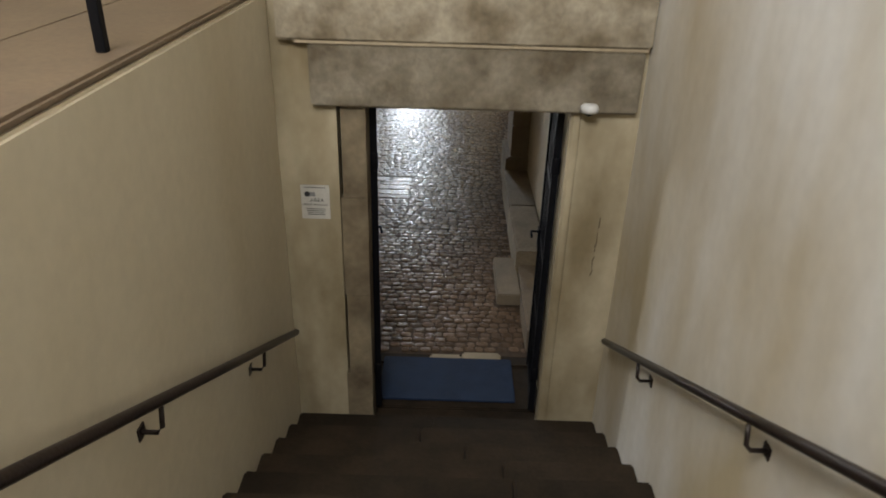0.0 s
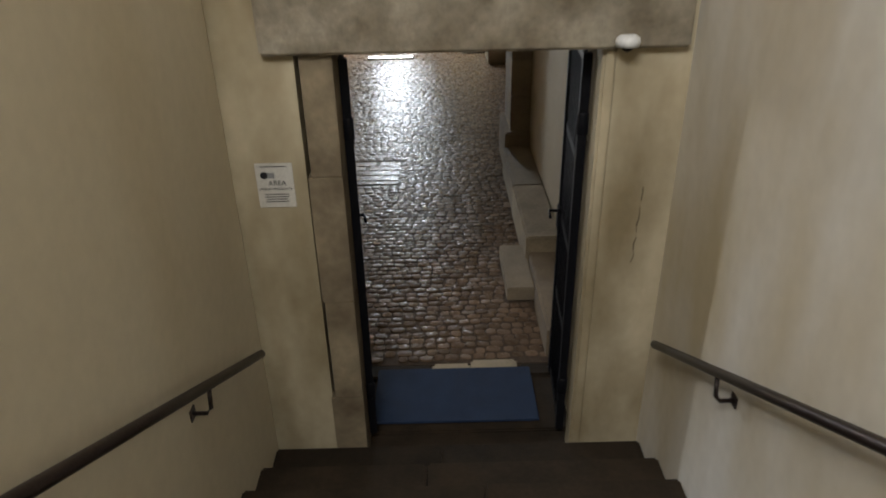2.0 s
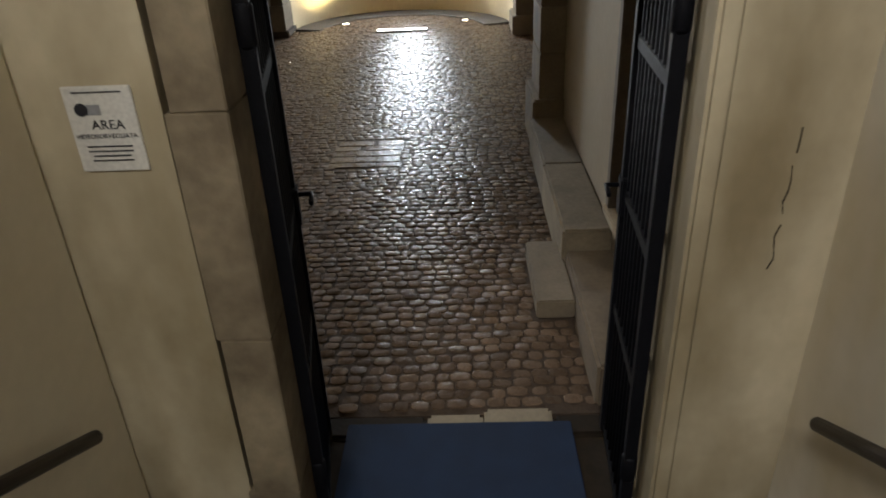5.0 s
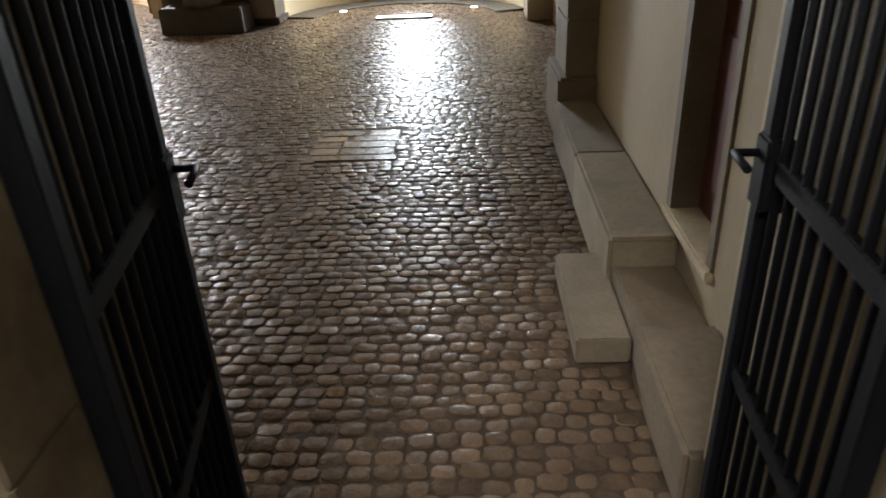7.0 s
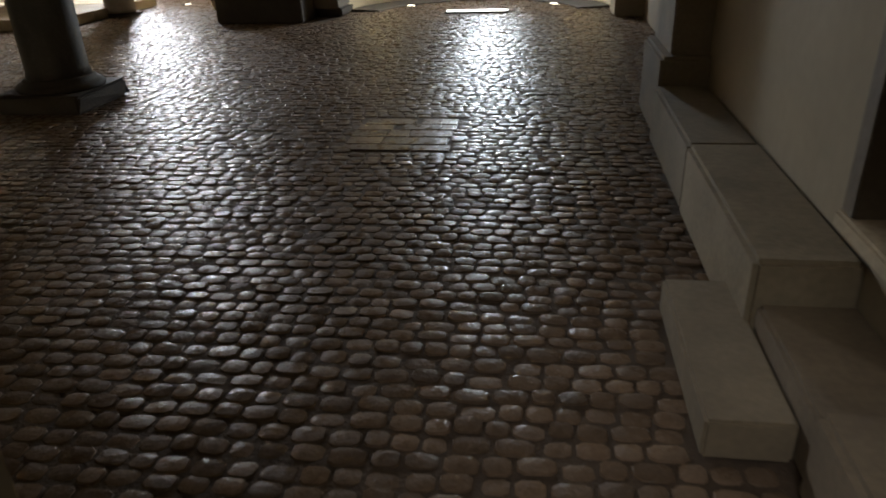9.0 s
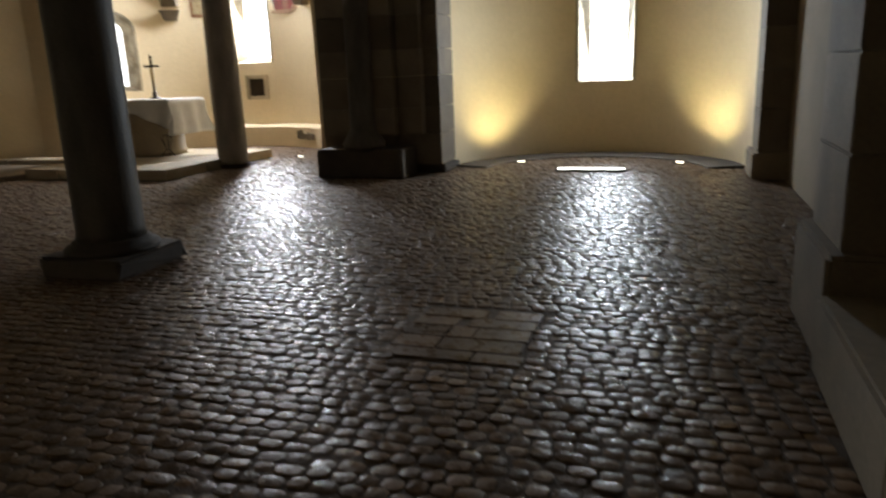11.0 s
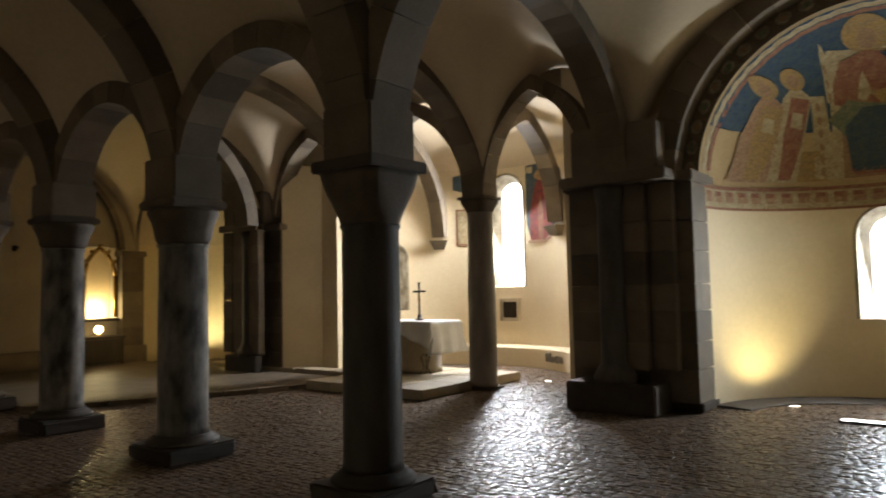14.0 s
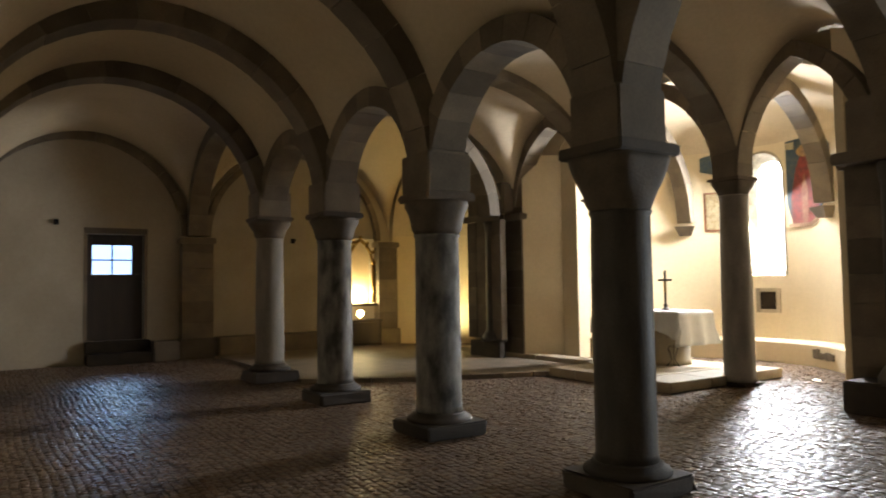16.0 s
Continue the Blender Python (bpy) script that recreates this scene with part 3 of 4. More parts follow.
mat_ob = tagged(part("doormat", box(-0.54, 0.54, -0.56, 0.0, 0.023, 0.038, 0.006), M_MAT), "dark blue carpet doormat on the stone sill", "doormat")

# ---- doorway stonework ----
jamb = holder("door_surround", "brown stone lintel and jamb of the crypt doorway", "door surround")
part("lintel", box(-0.86, 1.05, -0.90, -0.55, 2.465, 2.826, 0.012), M_LINTEL, jamb)
bm = box(-1.03, 1.075, -0.912, -0.5, 2.842, 3.35, 0.012)
part("upper_lintel", bm, M_LINTEL, jamb)
part("mortar_joint", box(-0.93, 1.06, -0.898, -0.5, 2.8265, 2.8415), M_BENCH, jamb, "pale mortar joint")
z = 0.0
while z < 2.4:
    h = min(random.uniform(0.5, 0.8), 2.46 - z)
    if 2.46 - z - h < 0.2:
        h = 2.46 - z
    part("jamb_stone", box(-0.72 + random.uniform(-0.03, 0.025), -0.545, -0.862, -0.62, z, z + h - 0.001, 0.004), M_JAMB, jamb)
    z += h
part("jamb_edge", box(0.674, 0.738, -0.854, -0.71, 0.0, 2.46, 0.012), M_DOORWALL, jamb)


# ---- iron gate ----
def gate_leaf(hinge_x, side, turn, label):
    ob = thing("gate_leaf", label, "gate", "leaves of the iron gate", (hinge_x, -0.66, 0))
    ob.rotation_euler.z = radians(turn)
    w, z0, z1 = 0.58, 0.06, 2.40
    for a in (0.0, w):
        part("stile", box(a - 0.022, a + 0.022, -0.022, 0.022, z0, z1, 0.003), M_IRON, ob)
    for zz in (z0 + 0.03, 0.75, 1.28, 1.85, z1 - 0.03):
        part("rail", box(0, w, -0.012, 0.012, zz - 0.025, zz + 0.025, 0.003), M_IRON, ob)
    for k in range(1, 9):
        part("bar", tube([(w * k / 9, 0, z0 + 0.03), (w * k / 9, 0, z1 - 0.03)], 0.011, 8), M_IRON, ob)
    for zz in (0.4, 2.05):
        part("hinge", lathe([(0.025, zz - 0.06), (0.03, zz - 0.05), (0.03, zz + 0.05), (0.025, zz + 0.06)], 12), M_IRON, ob)
    lock = part("lock", box(w - 0.05, w + 0.03, -0.03, 0.03, 1.18, 1.34, 0.006), M_IRON, ob)
    part("handle", tube([(w + 0.0, side * 0.03, 1.30), (w + 0.0, side * 0.08, 1.30), (w - 0.10, side * 0.08, 1.30)], 0.009), M_IRON, lock)
    part("knob", tube([(w + 0.03, 0, 1.22), (w + 0.07, 0, 1.22)], 0.016), M_IRON, lock)
    return ob


gate_leaf(-0.525, -1, 100, "black iron gate leaf with bars, standing open")
gate_leaf(0.645, 1, 86, "black iron gate leaf with bars, standing open")


# ---- handrails ----
def handrail(x, wall, label):
    ob = thing("handrail", label, "handrail", "handrails of the stairs")
    s = 0.535

    def zz(y):
        return 1.03 - (y + 1.13) * s

    part("grip", tube([(x, y, zz(y)) for y in (-1.13, -2.5, -4.0, -5.5)], 0.021, 12), M_RAIL, ob)
    for y in (-1.85, -3.05, -4.25, -5.2):
        br = part("bracket", tube([(x, y, zz(y) - 0.02), (x, y - 0.02, zz(y) - 0.10), (x + (wall - x) * 0.25, y - 0.02, zz(y) - 0.125), (wall, y - 0.02, zz(y) - 0.125)], 0.009), M_RAIL, ob)
        d = 1 if wall > x else -1
        part("plate", box(wall - 0.006 * d, wall, y - 0.045, y + 0.005, zz(y) - 0.15, zz(y) - 0.10), M_RAIL, br)
    return ob


handrail(-1.0, -1.08, "dark brown iron handrail on wall brackets")
handrail(1.0, 1.08, "dark brown iron handrail on wall brackets")

# sign, camera dome, upper rail
sign = thing("wall_sign", "small white surveillance notice beside the doorway", "sign")
part("plate", box(-0.965, -0.785, -0.858, -0.850, 1.72, 1.95, 0.002), M_PAPER, sign)


def text(name, body, size, m, mat, parent):
    cu = bpy.data.curves.new(name, "FONT")
    cu.body, cu.size, cu.extrude, cu.align_x, cu.align_y = body, size, 0.0006, "CENTER", "CENTER"
    tmp = new(name, cu)
    bpy.context.view_layer.update()
    me = bpy.data.meshes.new_from_object(tmp.evaluated_get(bpy.context.evaluated_depsgraph_get()))
    bpy.data.objects.remove(tmp)
    me.materials.clear()
    me.materials.append(mat)
    ob = new(name, me)
    ob.matrix_world = m
    ob.parent = parent
    return ob


text("lettering", "AREA", 0.036, pose(-0.865, -0.8592, 1.848, 90), M_INK, sign)
text("lettering", "VIDEOSORVEGLIATA", 0.0175, pose(-0.875, -0.8592, 1.818, 90), M_INK, sign)
for k, (z, w) in enumerate(((1.79, 0.12), (1.777, 0.12), (1.764, 0.10), (1.751, 0.11), (1.935, 0.13))):
    part("small_print", box(-0.875 - w / 2, -0.875 + w / 2, -0.8592, -0.8578, z - 0.002, z + 0.002), M_INK, sign)
part("emblem", lathe([(0.018, -0.0006), (0.018, 0.0006)], 20), M_INK, sign).matrix_world = pose(-0.925, -0.8588, 1.89, 90)
part("emblem", box(-0.915, -0.875, -0.8592, -0.8578, 1.875, 1.903, 0.0004), material("sign_grey", (0.3, 0.3, 0.3)), sign)

dome = thing("ceiling_camera", "small white dome camera under the stone lintel", "camera", at=(0.765, -0.905, 2.50))
part("housing", lathe([(0.052, -0.02), (0.055, 0.0), (0.05, 0.018), (0.03, 0.03)], 24), M_WHITE, dome)
part("lens", lathe([(0.008, -0.045), (0.026, -0.034), (0.032, -0.02)], 20), M_IRON, dome)

rail = thing("upper_railing", "dark iron railing post on the upper floor", "railing")
for y in (-2.6, -4.2, -5.8):
    part("post", box(-1.20, -1.165, y - 0.018, y + 0.018, 3.12, 4.1, 0.003), M_IRON, rail)
part("rail", box(-1.21, -1.155, -6.2, -2.7, 4.1, 4.14, 0.004), M_IRON, rail)

crack = thing("wall_crack", "thin dark crack running down the plaster", "crack")
prev = None
for k in range(13):
    x = 0.93 + 0.004 * math.sin(k * 1.9) + 0.003 * math.sin(k * 4.1) - 0.001 * k
    z = 1.78 - k * 0.035
    if prev and k % 5 != 3:
        (xa, za), wd = prev, 0.0006 + 0.0012 * abs(math.sin(k * 2.3))
        part("fissure", loft([(xa - wd, -0.853, za), (xa + wd, -0.853, za), (x + wd, -0.853, z), (x - wd, -0.853, z)],
                             [(xa - wd, -0.8495, za), (xa + wd, -0.8495, za), (x + wd, -0.8495, z), (x - wd, -0.8495, z)]), M_STEP, crack)
    prev = (x, z)

# ---- benches and side door ----
bench = thing("stone_bench", "pale stone bench along the side wall", "bench", "benches of the side wall")
part("block", box(0.68, EAST, 1.42, 2.6, 0, 0.34, 0.018), M_SIDE, bench)
part("block", box(0.685, EAST, 2.604, 3.76, 0, 0.335, 0.018), M_SIDE, bench)
bench = thing("stone_bench", "brown stone bench by the entrance", "bench", "benches of the side wall")
part("block", box(0.68, EAST, ENTRY + 0.003, 0.83, 0, 0.26, 0.018), M_BROWN, bench)
tagged(part("door_step", box(0.47, 0.70, 0.925, 1.70, 0, 0.125, 0.01), M_WORN), "pale stone step in front of the side door", "step")
tagged(part("door_step", box(0.705, EAST, 0.835, 1.415, 0, 0.20, 0.012), M_BROWN), "brown stone step up to the side door", "step")
door = tagged(new("door_1"), "dark red wooden door in the side wall", "door", kind="structure")
part("leaf", box(EAST + 0.12, EAST + 0.16, 1.0, 1.60, 0.42, 2.33, 0.004), M_RED, door)
for z0, z1 in ((0.55, 1.25), (1.38, 2.2)):
    part("panel", box(EAST + 0.11, EAST + 0.13, 1.1, 1.5, z0, z1, 0.012), M_RED, door)
for y0, y1 in ((0.955, 1.03), (1.57, 1.66)):
    part("jamb", box(EAST - 0.012, EAST + 0.30, y0, y1, 0.40, 2.35, 0.008), M_STONE, door)
part("head", box(EAST - 0.012, EAST + 0.30, 0.955, 1.66, 2.35, 2.45, 0.008), M_STONE, door)
part("sill", box(EAST - 0.03, EAST + 0.32, 0.955, 1.66, 0.36, 0.42, 0.01), M_BENCH, door)
part("door_handle", tube([(EAST + 0.12, 1.08, 1.3), (EAST + 0.07, 1.08, 1.3), (EAST + 0.07, 1.18, 1.3)], 0.008), M_IRON, door)

# ---- end wall door, bench and niche ----
door = tagged(new("door_2"), "dark wooden door with a four-pane window", "door", kind="structure")
part("leaf", box(WEST - 0.22, WEST - 0.16, 2.36, 3.49, 0.48, 1.93, 0.004), M_WOOD, door)
for y0, y1 in ((2.36, 2.46), (3.27, 3.49)):
    part("stile", box(WEST - 0.22, WEST - 0.16, y0, y1, 1.932, 2.81, 0.004), M_WOOD, door)
part("top_rail", box(WEST - 0.22, WEST - 0.16, 2.462, 3.268, 2.58, 2.81, 0.004), M_WOOD, door)
win_ob = part("window", box(WEST - 0.21, WEST - 0.17, 2.852, 2.882, 1.935, 2.578), M_WOOD, door)
part("glazing_bar", box(WEST - 0.21, WEST - 0.17, 2.464, 3.266, 2.235, 2.265), M_WOOD, win_ob)
for y0, y1 in ((2.465, 2.85), (2.884, 3.265)):
    for z0, z1 in ((1.936, 2.233), (2.267, 2.577)):
        part("pane", box(WEST - 0.196, WEST - 0.188, y0, y1, z0, z1), M_DOORDAY, win_ob, "bright blue daylight pane")
part("frame", box(WEST - 0.12, WEST + 0.015, 2.28, 2.35, 0.48, 2.82, 0.008), M_STONE, door)
part("frame", box(WEST - 0.12, WEST + 0.015, 3.5, 3.57, 0.48, 2.82, 0.008), M_STONE, door)
part("frame", box(WEST - 0.12, WEST + 0.015, 2.28, 3.57, 2.822, 2.95, 0.008), M_STONE, door)
steps = tagged(new("door_steps"), "stone steps up to the dark wooden door", "steps")
part("step", box(WEST, WEST + 0.55, 2.3, 3.6, 0, 0.24, 0.02), M_STEP, steps)
part("step", box(WEST, WEST + 0.25, 2.3, 3.6, 0.242, 0.48, 0.02), M_STEP, steps)
bench = thing("stone_bench", "rough stone bench along the end wall", "bench", "benches of the end wall")
for y0, y1 in ((5.02, 6.4), (6.404, 7.7), (7.704, 8.1)):
    part("block", box(WEST, WEST + 0.55, y0, y1, 0, 0.46, 0.03), M_STONE, bench)
bench = thing("stone_bench", "rough stone bench along the end wall", "bench", "benches of the end wall")
part("block", box(WEST, WEST + 0.5, 3.62, 4.17, 0, 0.44, 0.03), M_STONE, bench)

niche = thing("altar_niche", "gilded pointed niche glowing with yellow light", "niche")
outline = [(8.50, 1.15), (8.50, 2.15), (8.56, 2.45), (8.70, 2.68), (8.875, 2.82), (9.05, 2.68), (9.19, 2.45), (9.25, 2.15), (9.25, 1.15)]
for (ya, za), (yb, zb) in zip(outline, outline[1:]):
    part("moulding", tube([(WEST + 0.03, ya, za), (WEST + 0.03, yb, zb)], 0.05, 8), M_GOLD, niche)
for k in range(1, 8):
    y, z = outline[k]
    part("crocket", lathe([(0.02, -0.05), (0.06, 0.0), (0.03, 0.05)], 8), M_GOLD, niche).matrix_world = pose(WEST + 0.05, 8.875 + (y - 8.875) * 1.15, z + 0.05)
part("back_panel", box(WEST - 0.31, WEST - 0.3, 8.46, 9.29, 1.13, 2.84), M_LIME, niche)
part("shelf", box(WEST - 0.3, WEST + 0.2, 8.4, 9.4, 1.06, 1.125, 0.01), M_WOOD, niche)
part("bracket", box(WEST + 0.02, WEST + 0.2, 9.3, 9.5, 1.9, 2.0, 0.03), M_GOLD, niche)
chest = thing("side_table", "dark wooden table below the glowing niche", "table")
part("top", box(WEST + 0.02, WEST + 0.62, 8.15, 9.22, 0.66, 0.72, 0.01), M_WOOD, chest)
for x in (WEST + 0.06, WEST + 0.56):
    for y in (8.2, 9.16):
        part("leg", box(x - 0.03, x + 0.03, y - 0.03, y + 0.03, 0, 0.66, 0.006), M_WOOD, chest)
part("front_panel", box(WEST + 0.57, WEST + 0.60, 8.24, 9.12, 0.1, 0.655, 0.006), M_WOOD, chest)
lamp_ob = thing("votive_lamp", "small round glowing votive lamp on the table", "lamp", at=(WEST + 0.45, 8.65, 0.72))
part("foot", lathe([(0.06, 0), (0.06, 0.015), (0.02, 0.03), (0.02, 0.06)], 16), M_GOLD, lamp_ob)
part("globe", lathe([(0.03, 0.06), (0.085, 0.11), (0.1, 0.16), (0.085, 0.21), (0.04, 0.25)], 20), M_FLAME, lamp_ob, "glowing glass globe")

# ---- windows ----
def apse_window(name, cx, cy, r, angle, width, sill, spring, label, glow, casement=False):
    """A pale pane with bars set deep in a round-headed opening of a round wall."""
    ob = tagged(new(name), label, "window", kind="structure")
    ob.matrix_world = Matrix.Translation((cx + (r + 0.38) * math.cos(angle), cy + (r + 0.38) * math.sin(angle), 0)) @ Matrix.Rotation(angle - math.pi / 2, 4, "Z")
    hw, splay = width / 2, 0.68

    def outline(f, drop):
        pts = [(-hw * f, sill + drop), (hw * f, sill + drop)]
        return pts + [(hw * f * math.cos(math.pi * k / 12), spring + hw * f * math.sin(math.pi * k / 12)) for k in range(13)]

    pane = outline(splay, 0.10)
    part("pane", loft([(x, 0.0, z) for x, z in pane], [(x, 0.01, z) for x, z in pane]), glow, ob, "pane bright with daylight")
    part("reveal", loft([(x * 1.02, -0.375, z) for x, z in outline(1.0, 0.0)], [(x, 0.0, z) for x, z in pane], False), M_LINTEL, ob, "splayed stone reveal")
    if casement:
        part("casement", box(-0.008, 0.008, -0.02, -0.005, sill + 0.35, spring + hw * 0.6), M_RAIL, ob)
        part("casement", box(0.008, hw * splay, -0.02, -0.005, sill + 0.35, sill + 0.37), M_RAIL, ob)
        part("casement", tube([(hw * splay * 0.95, -0.015, spring + 0.02), (hw * 0.5, -0.015, spring + hw * 0.35), (0.0, -0.015, spring + hw * 0.45)], 0.008, 6), M_RAIL, ob)
    # stone surround flush with the wall
    inner = [(-width / 2, sill)] + [(width / 2 * math.cos(math.pi - math.pi * k / 12), spring + width / 2 * math.sin(math.pi * k / 12)) for k in range(13)] + [(width / 2, sill)]
    for (xa, za), (xb, zb) in zip(inner, inner[1:]):
        g = 1.1
        def out(x, z):
            return (x * g, spring + (z - spring) * g if z > spring else z)
        def sink(x):
            return -0.38 - (r - math.sqrt(max(0.01, r * r - x * x))) - 0.006
        oa, obb = out(xa, za), out(xb, zb)
        part("surround", loft([(xa, sink(xa), za), (xb, sink(xb), zb), (obb[0], sink(obb[0]), obb[1]), (oa[0], sink(oa[0]), oa[1])],
                              [(xa, sink(xa) + 0.06, za), (xb, sink(xb) + 0.06, zb), (obb[0], sink(obb[0]) + 0.06, obb[1]), (oa[0], sink(oa[0]) + 0.06, oa[1])]), M_LINTEL, ob)
    return ob


apse_window("window_1", APSE_X, APSE_Y, APSE_R, math.pi / 2, 0.80, 1.1, 2.24, "round-headed window blazing with daylight", M_DAY)
apse_window("window_3", CH_X, CH_Y, CH_R, wc, 0.86, 1.67, 3.72, "tall round-headed window blazing with daylight", M_TALL, True)
apse_window("window_2", CH_X, CH_Y, CH_R, wl, 0.70, 1.2, 2.35, "narrow round-headed window in the choir wall", M_PALE)

# low stone kerb round the foot of the right apse
ring = bmesh.new()
prev = None
for k in range(61):
    a = 0.16 + (math.pi - 0.32) * k / 60
    q = [ring.verts.new((APSE_X + rr * math.cos(a), APSE_Y + rr * math.sin(a), z)) for rr, z in ((1.46, -0.02), (1.465, 0.008), (1.49, 0.016), (APSE_R - 0.003, 0.03))]
    if prev:
        for i in range(3):
            ring.faces.new((prev[i], q[i], q[i + 1], prev[i + 1]))
    if k in (0, 60):
        ring.faces.new(q + [ring.verts.new((APSE_X + (APSE_R - 0.003) * math.cos(a), APSE_Y + (APSE_R - 0.003) * math.sin(a), -0.02))])
    prev = q
bmesh.ops.recalc_face_normals(ring, faces=ring.faces)
structure("apse_kerb", ring, M_BASE, "low brown stone kerb round the apse foot", "kerb")

# recessed floor lights
for ux, uy, *_ in UPLIGHTS:
    u = thing("floor_uplight", "round recessed floor light glowing warm white", "floor light", "floor uplights", (ux, uy, 0.018))
    part("ring", lathe([(0.085, 0.0), (0.085, 0.008), (0.066, 0.012), (0.064, 0.0)], 20), M_IRON, u)
    part("lens", lathe([(0.062, 0.0), (0.062, 0.006), (0.04, 0.009)], 20), M_DIFF, u, "glowing frosted lens")
s = thing("floor_strip_light", "long recessed white floor light before the apse", "floor light", at=(-0.95, 9.83, 0.02))
part("frame", box(-0.45, 0.45, -0.075, 0.075, -0.02, 0.004, 0.002), M_IRON, s)
part("diffuser", box(-0.43, 0.43, -0.055, 0.055, 0.0045, 0.012, 0.002), M_STRIP, s, "glowing white diffuser")

# ---- choir: platform, altar, cross, niche ----
plat = holder("altar_platform", "low stone platform under the altar", "platform")
for k in range(4):
    x0 = -9.18 + k * 0.64
    for j in range(3):
        part("slab", box(x0 + 0.002, x0 + 0.636, 8.6 + j * 0.92 + 0.002, 8.6 + (j + 1) * 0.92 - 0.002, 0, 0.15 - random.uniform(0, 0.004), 0.012), M_BENCH, plat)
for k in range(3):
    part("slab", box(-14.0 + k * 1.46, -12.545 + k * 1.46, 9.95, 10.4, 0, 0.12, 0.02), M_BENCH, plat)
# low step up to the side chapel, running slantwise to a column
EDGE = [(-9.3, 8.95), (-9.62, 7.9), (-10.05, 6.9), (-10.5, 5.9), (-11.15, 4.95)]
chapel = holder("chapel_floor", "raised floor of worn slabs behind a low kerb", "floor")
plan = EDGE + [(WEST, 4.95), (WEST, 9.8), (-9.3, 9.8)]
part("paving", loft([(x - 0.05, y, -0.05) for x, y in plan], [(x - 0.05, y, 0.055) for x, y in plan]), M_CHAPEL, chapel)
for (xa, ya), (xb, yb) in zip(EDGE, EDGE[1:]):
    for f0, f1 in ((0.0, 0.48), (0.5, 0.99)):
        d = Vector((xb - xa, yb - ya, 0))
        n = Vector((d.y, -d.x, 0)).normalized() * 0.13
        p, q = Vector((xa, ya, 0)) + d * f0, Vector((xa, ya, 0)) + d * f1
        top = 0.07 + random.uniform(-0.006, 0.006)
        low = [p - n, p + n * 0.4, q + n * 0.4, q - n]
        # the darker brown puts the backlit riser's shade into the kerb's colour
        part("kerb", loft([(v.x, v.y, -0.02) for v in low], [(v.x, v.y, top) for v in low]), M_BROWN, chapel)
altar = thing("altar", "stone altar table on a wide round support", "altar", at=(-8.62, 10.55, 0.15))
part("tabletop", box(-0.95, 0.95, -0.42, 0.42, 0.82, 0.92, 0.012), M_BENCH, altar)
part("support", lathe([(0.44, 0), (0.44, 0.08), (0.425, 0.1), (0.425, 0.76), (0.44, 0.82)], 36, 0.31, 0), M_BENCH, altar, "pale round stone support")


def cloth():
    """A cloth over the table, its hem in soft folds, longer at the short ends."""
    bm = bmesh.new()
    nx, ny = 60, 44
    hx, hy, dx, dy = 0.965, 0.435, 0.44, 0.22
    g = []
    for i in range(nx + 1):
        row = []
        for j in range(ny + 1):
            sx = (2 * i / nx - 1) * (hx + dx)
            reach = dy + 0.24 * max(0, min(1, (sx - 0.25) / 0.65)) if j * 2 < ny else dy
            sy = (2 * j / ny - 1) * (hy + reach)
            ox, oy = max(0, abs(sx) - hx), max(0, abs(sy) - hy)
            drop = max(ox * (1.3 if sx > 0 else 1.0), oy)
            x, y = max(-hx, min(hx, sx)), max(-hy, min(hy, sy))
            wave = 0.035 * drop / 0.4
            if ox > 0:
                x += math.copysign(0.012 + wave * (1 + math.sin(sy * 17)), sx)
            if oy > 0:
                y += math.copysign(0.012 + wave * (1 + math.sin(sx * 15)), sy)
            row.append(bm.verts.new((x, y, 0.928 - drop)))
        g.append(row)
    for i in range(nx):
        for j in range(ny):
            bm.faces.new((g[i][j], g[i + 1][j], g[i + 1][j + 1], g[i][j + 1])).smooth = True
    return bm


c = tagged(part("altar_cloth", cloth(), M_CLOTH), "white linen altar cloth hanging in folds", "tablecloth")
c.location = (-8.62, 10.55, 0.15)
sm = c.modifiers.new("thickness", "SOLIDIFY")
sm.thickness = 0.003
cross = thing("altar_cross", "dark metal crucifix standing on the altar", "cross", at=(-8.26, 10.55, 1.08))
part("foot", lathe([(0.09, 0), (0.09, 0.015), (0.05, 0.03), (0.03, 0.06), (0.045, 0.09), (0.02, 0.12)], 20), M_RAIL, cross)
part("upright", box(-0.017, 0.017, -0.012, 0.012, 0.11, 0.70, 0.003), M_RAIL, cross)
part("arm", box(-0.15, 0.15, -0.013, 0.013, 0.51, 0.545, 0.003), M_RAIL, cross)
part("corpus", box(-0.02, 0.02, -0.024, -0.013, 0.30, 0.50, 0.004), M_GOLD, cross)
stand = thing("iron_stand", "curled wrought-iron stand beside the altar", "stand", at=(-7.85, 10.2, 0.15))
for a in range(3):
    t0 = a * 2.1
    part("leg", tube([(0.10 * s * math.cos(t0), 0.10 * s * math.sin(t0), z) for s, z in ((1.2, 0.012), (0.9, 0.05), (0.3, 0.12), (0.6, 0.24), (0.9, 0.30), (0.5, 0.36), (0.2, 0.33))], 0.008, 6), M_IRON, stand)
nb = thing("wall_niche", "small square wall niche, stone frame round a dark shade panel", "niche")
na = wc - 0.02
nm = Matrix.Translation((CH_X + CH_R * math.cos(na), CH_Y + CH_R * math.sin(na), 0)) @ Matrix.Rotation(na - math.pi / 2, 4, "Z")
for x0, x1, z0, z1 in ((-0.25, -0.17, 0.93, 1.42), (0.17, 0.25, 0.93, 1.42), (-0.17, 0.17, 0.93, 1.0), (-0.17, 0.17, 1.35, 1.42)):
    part("frame", box(x0, x1, -0.05, 0.02, z0, z1, 0.006), M_BENCH, nb).matrix_world = nm
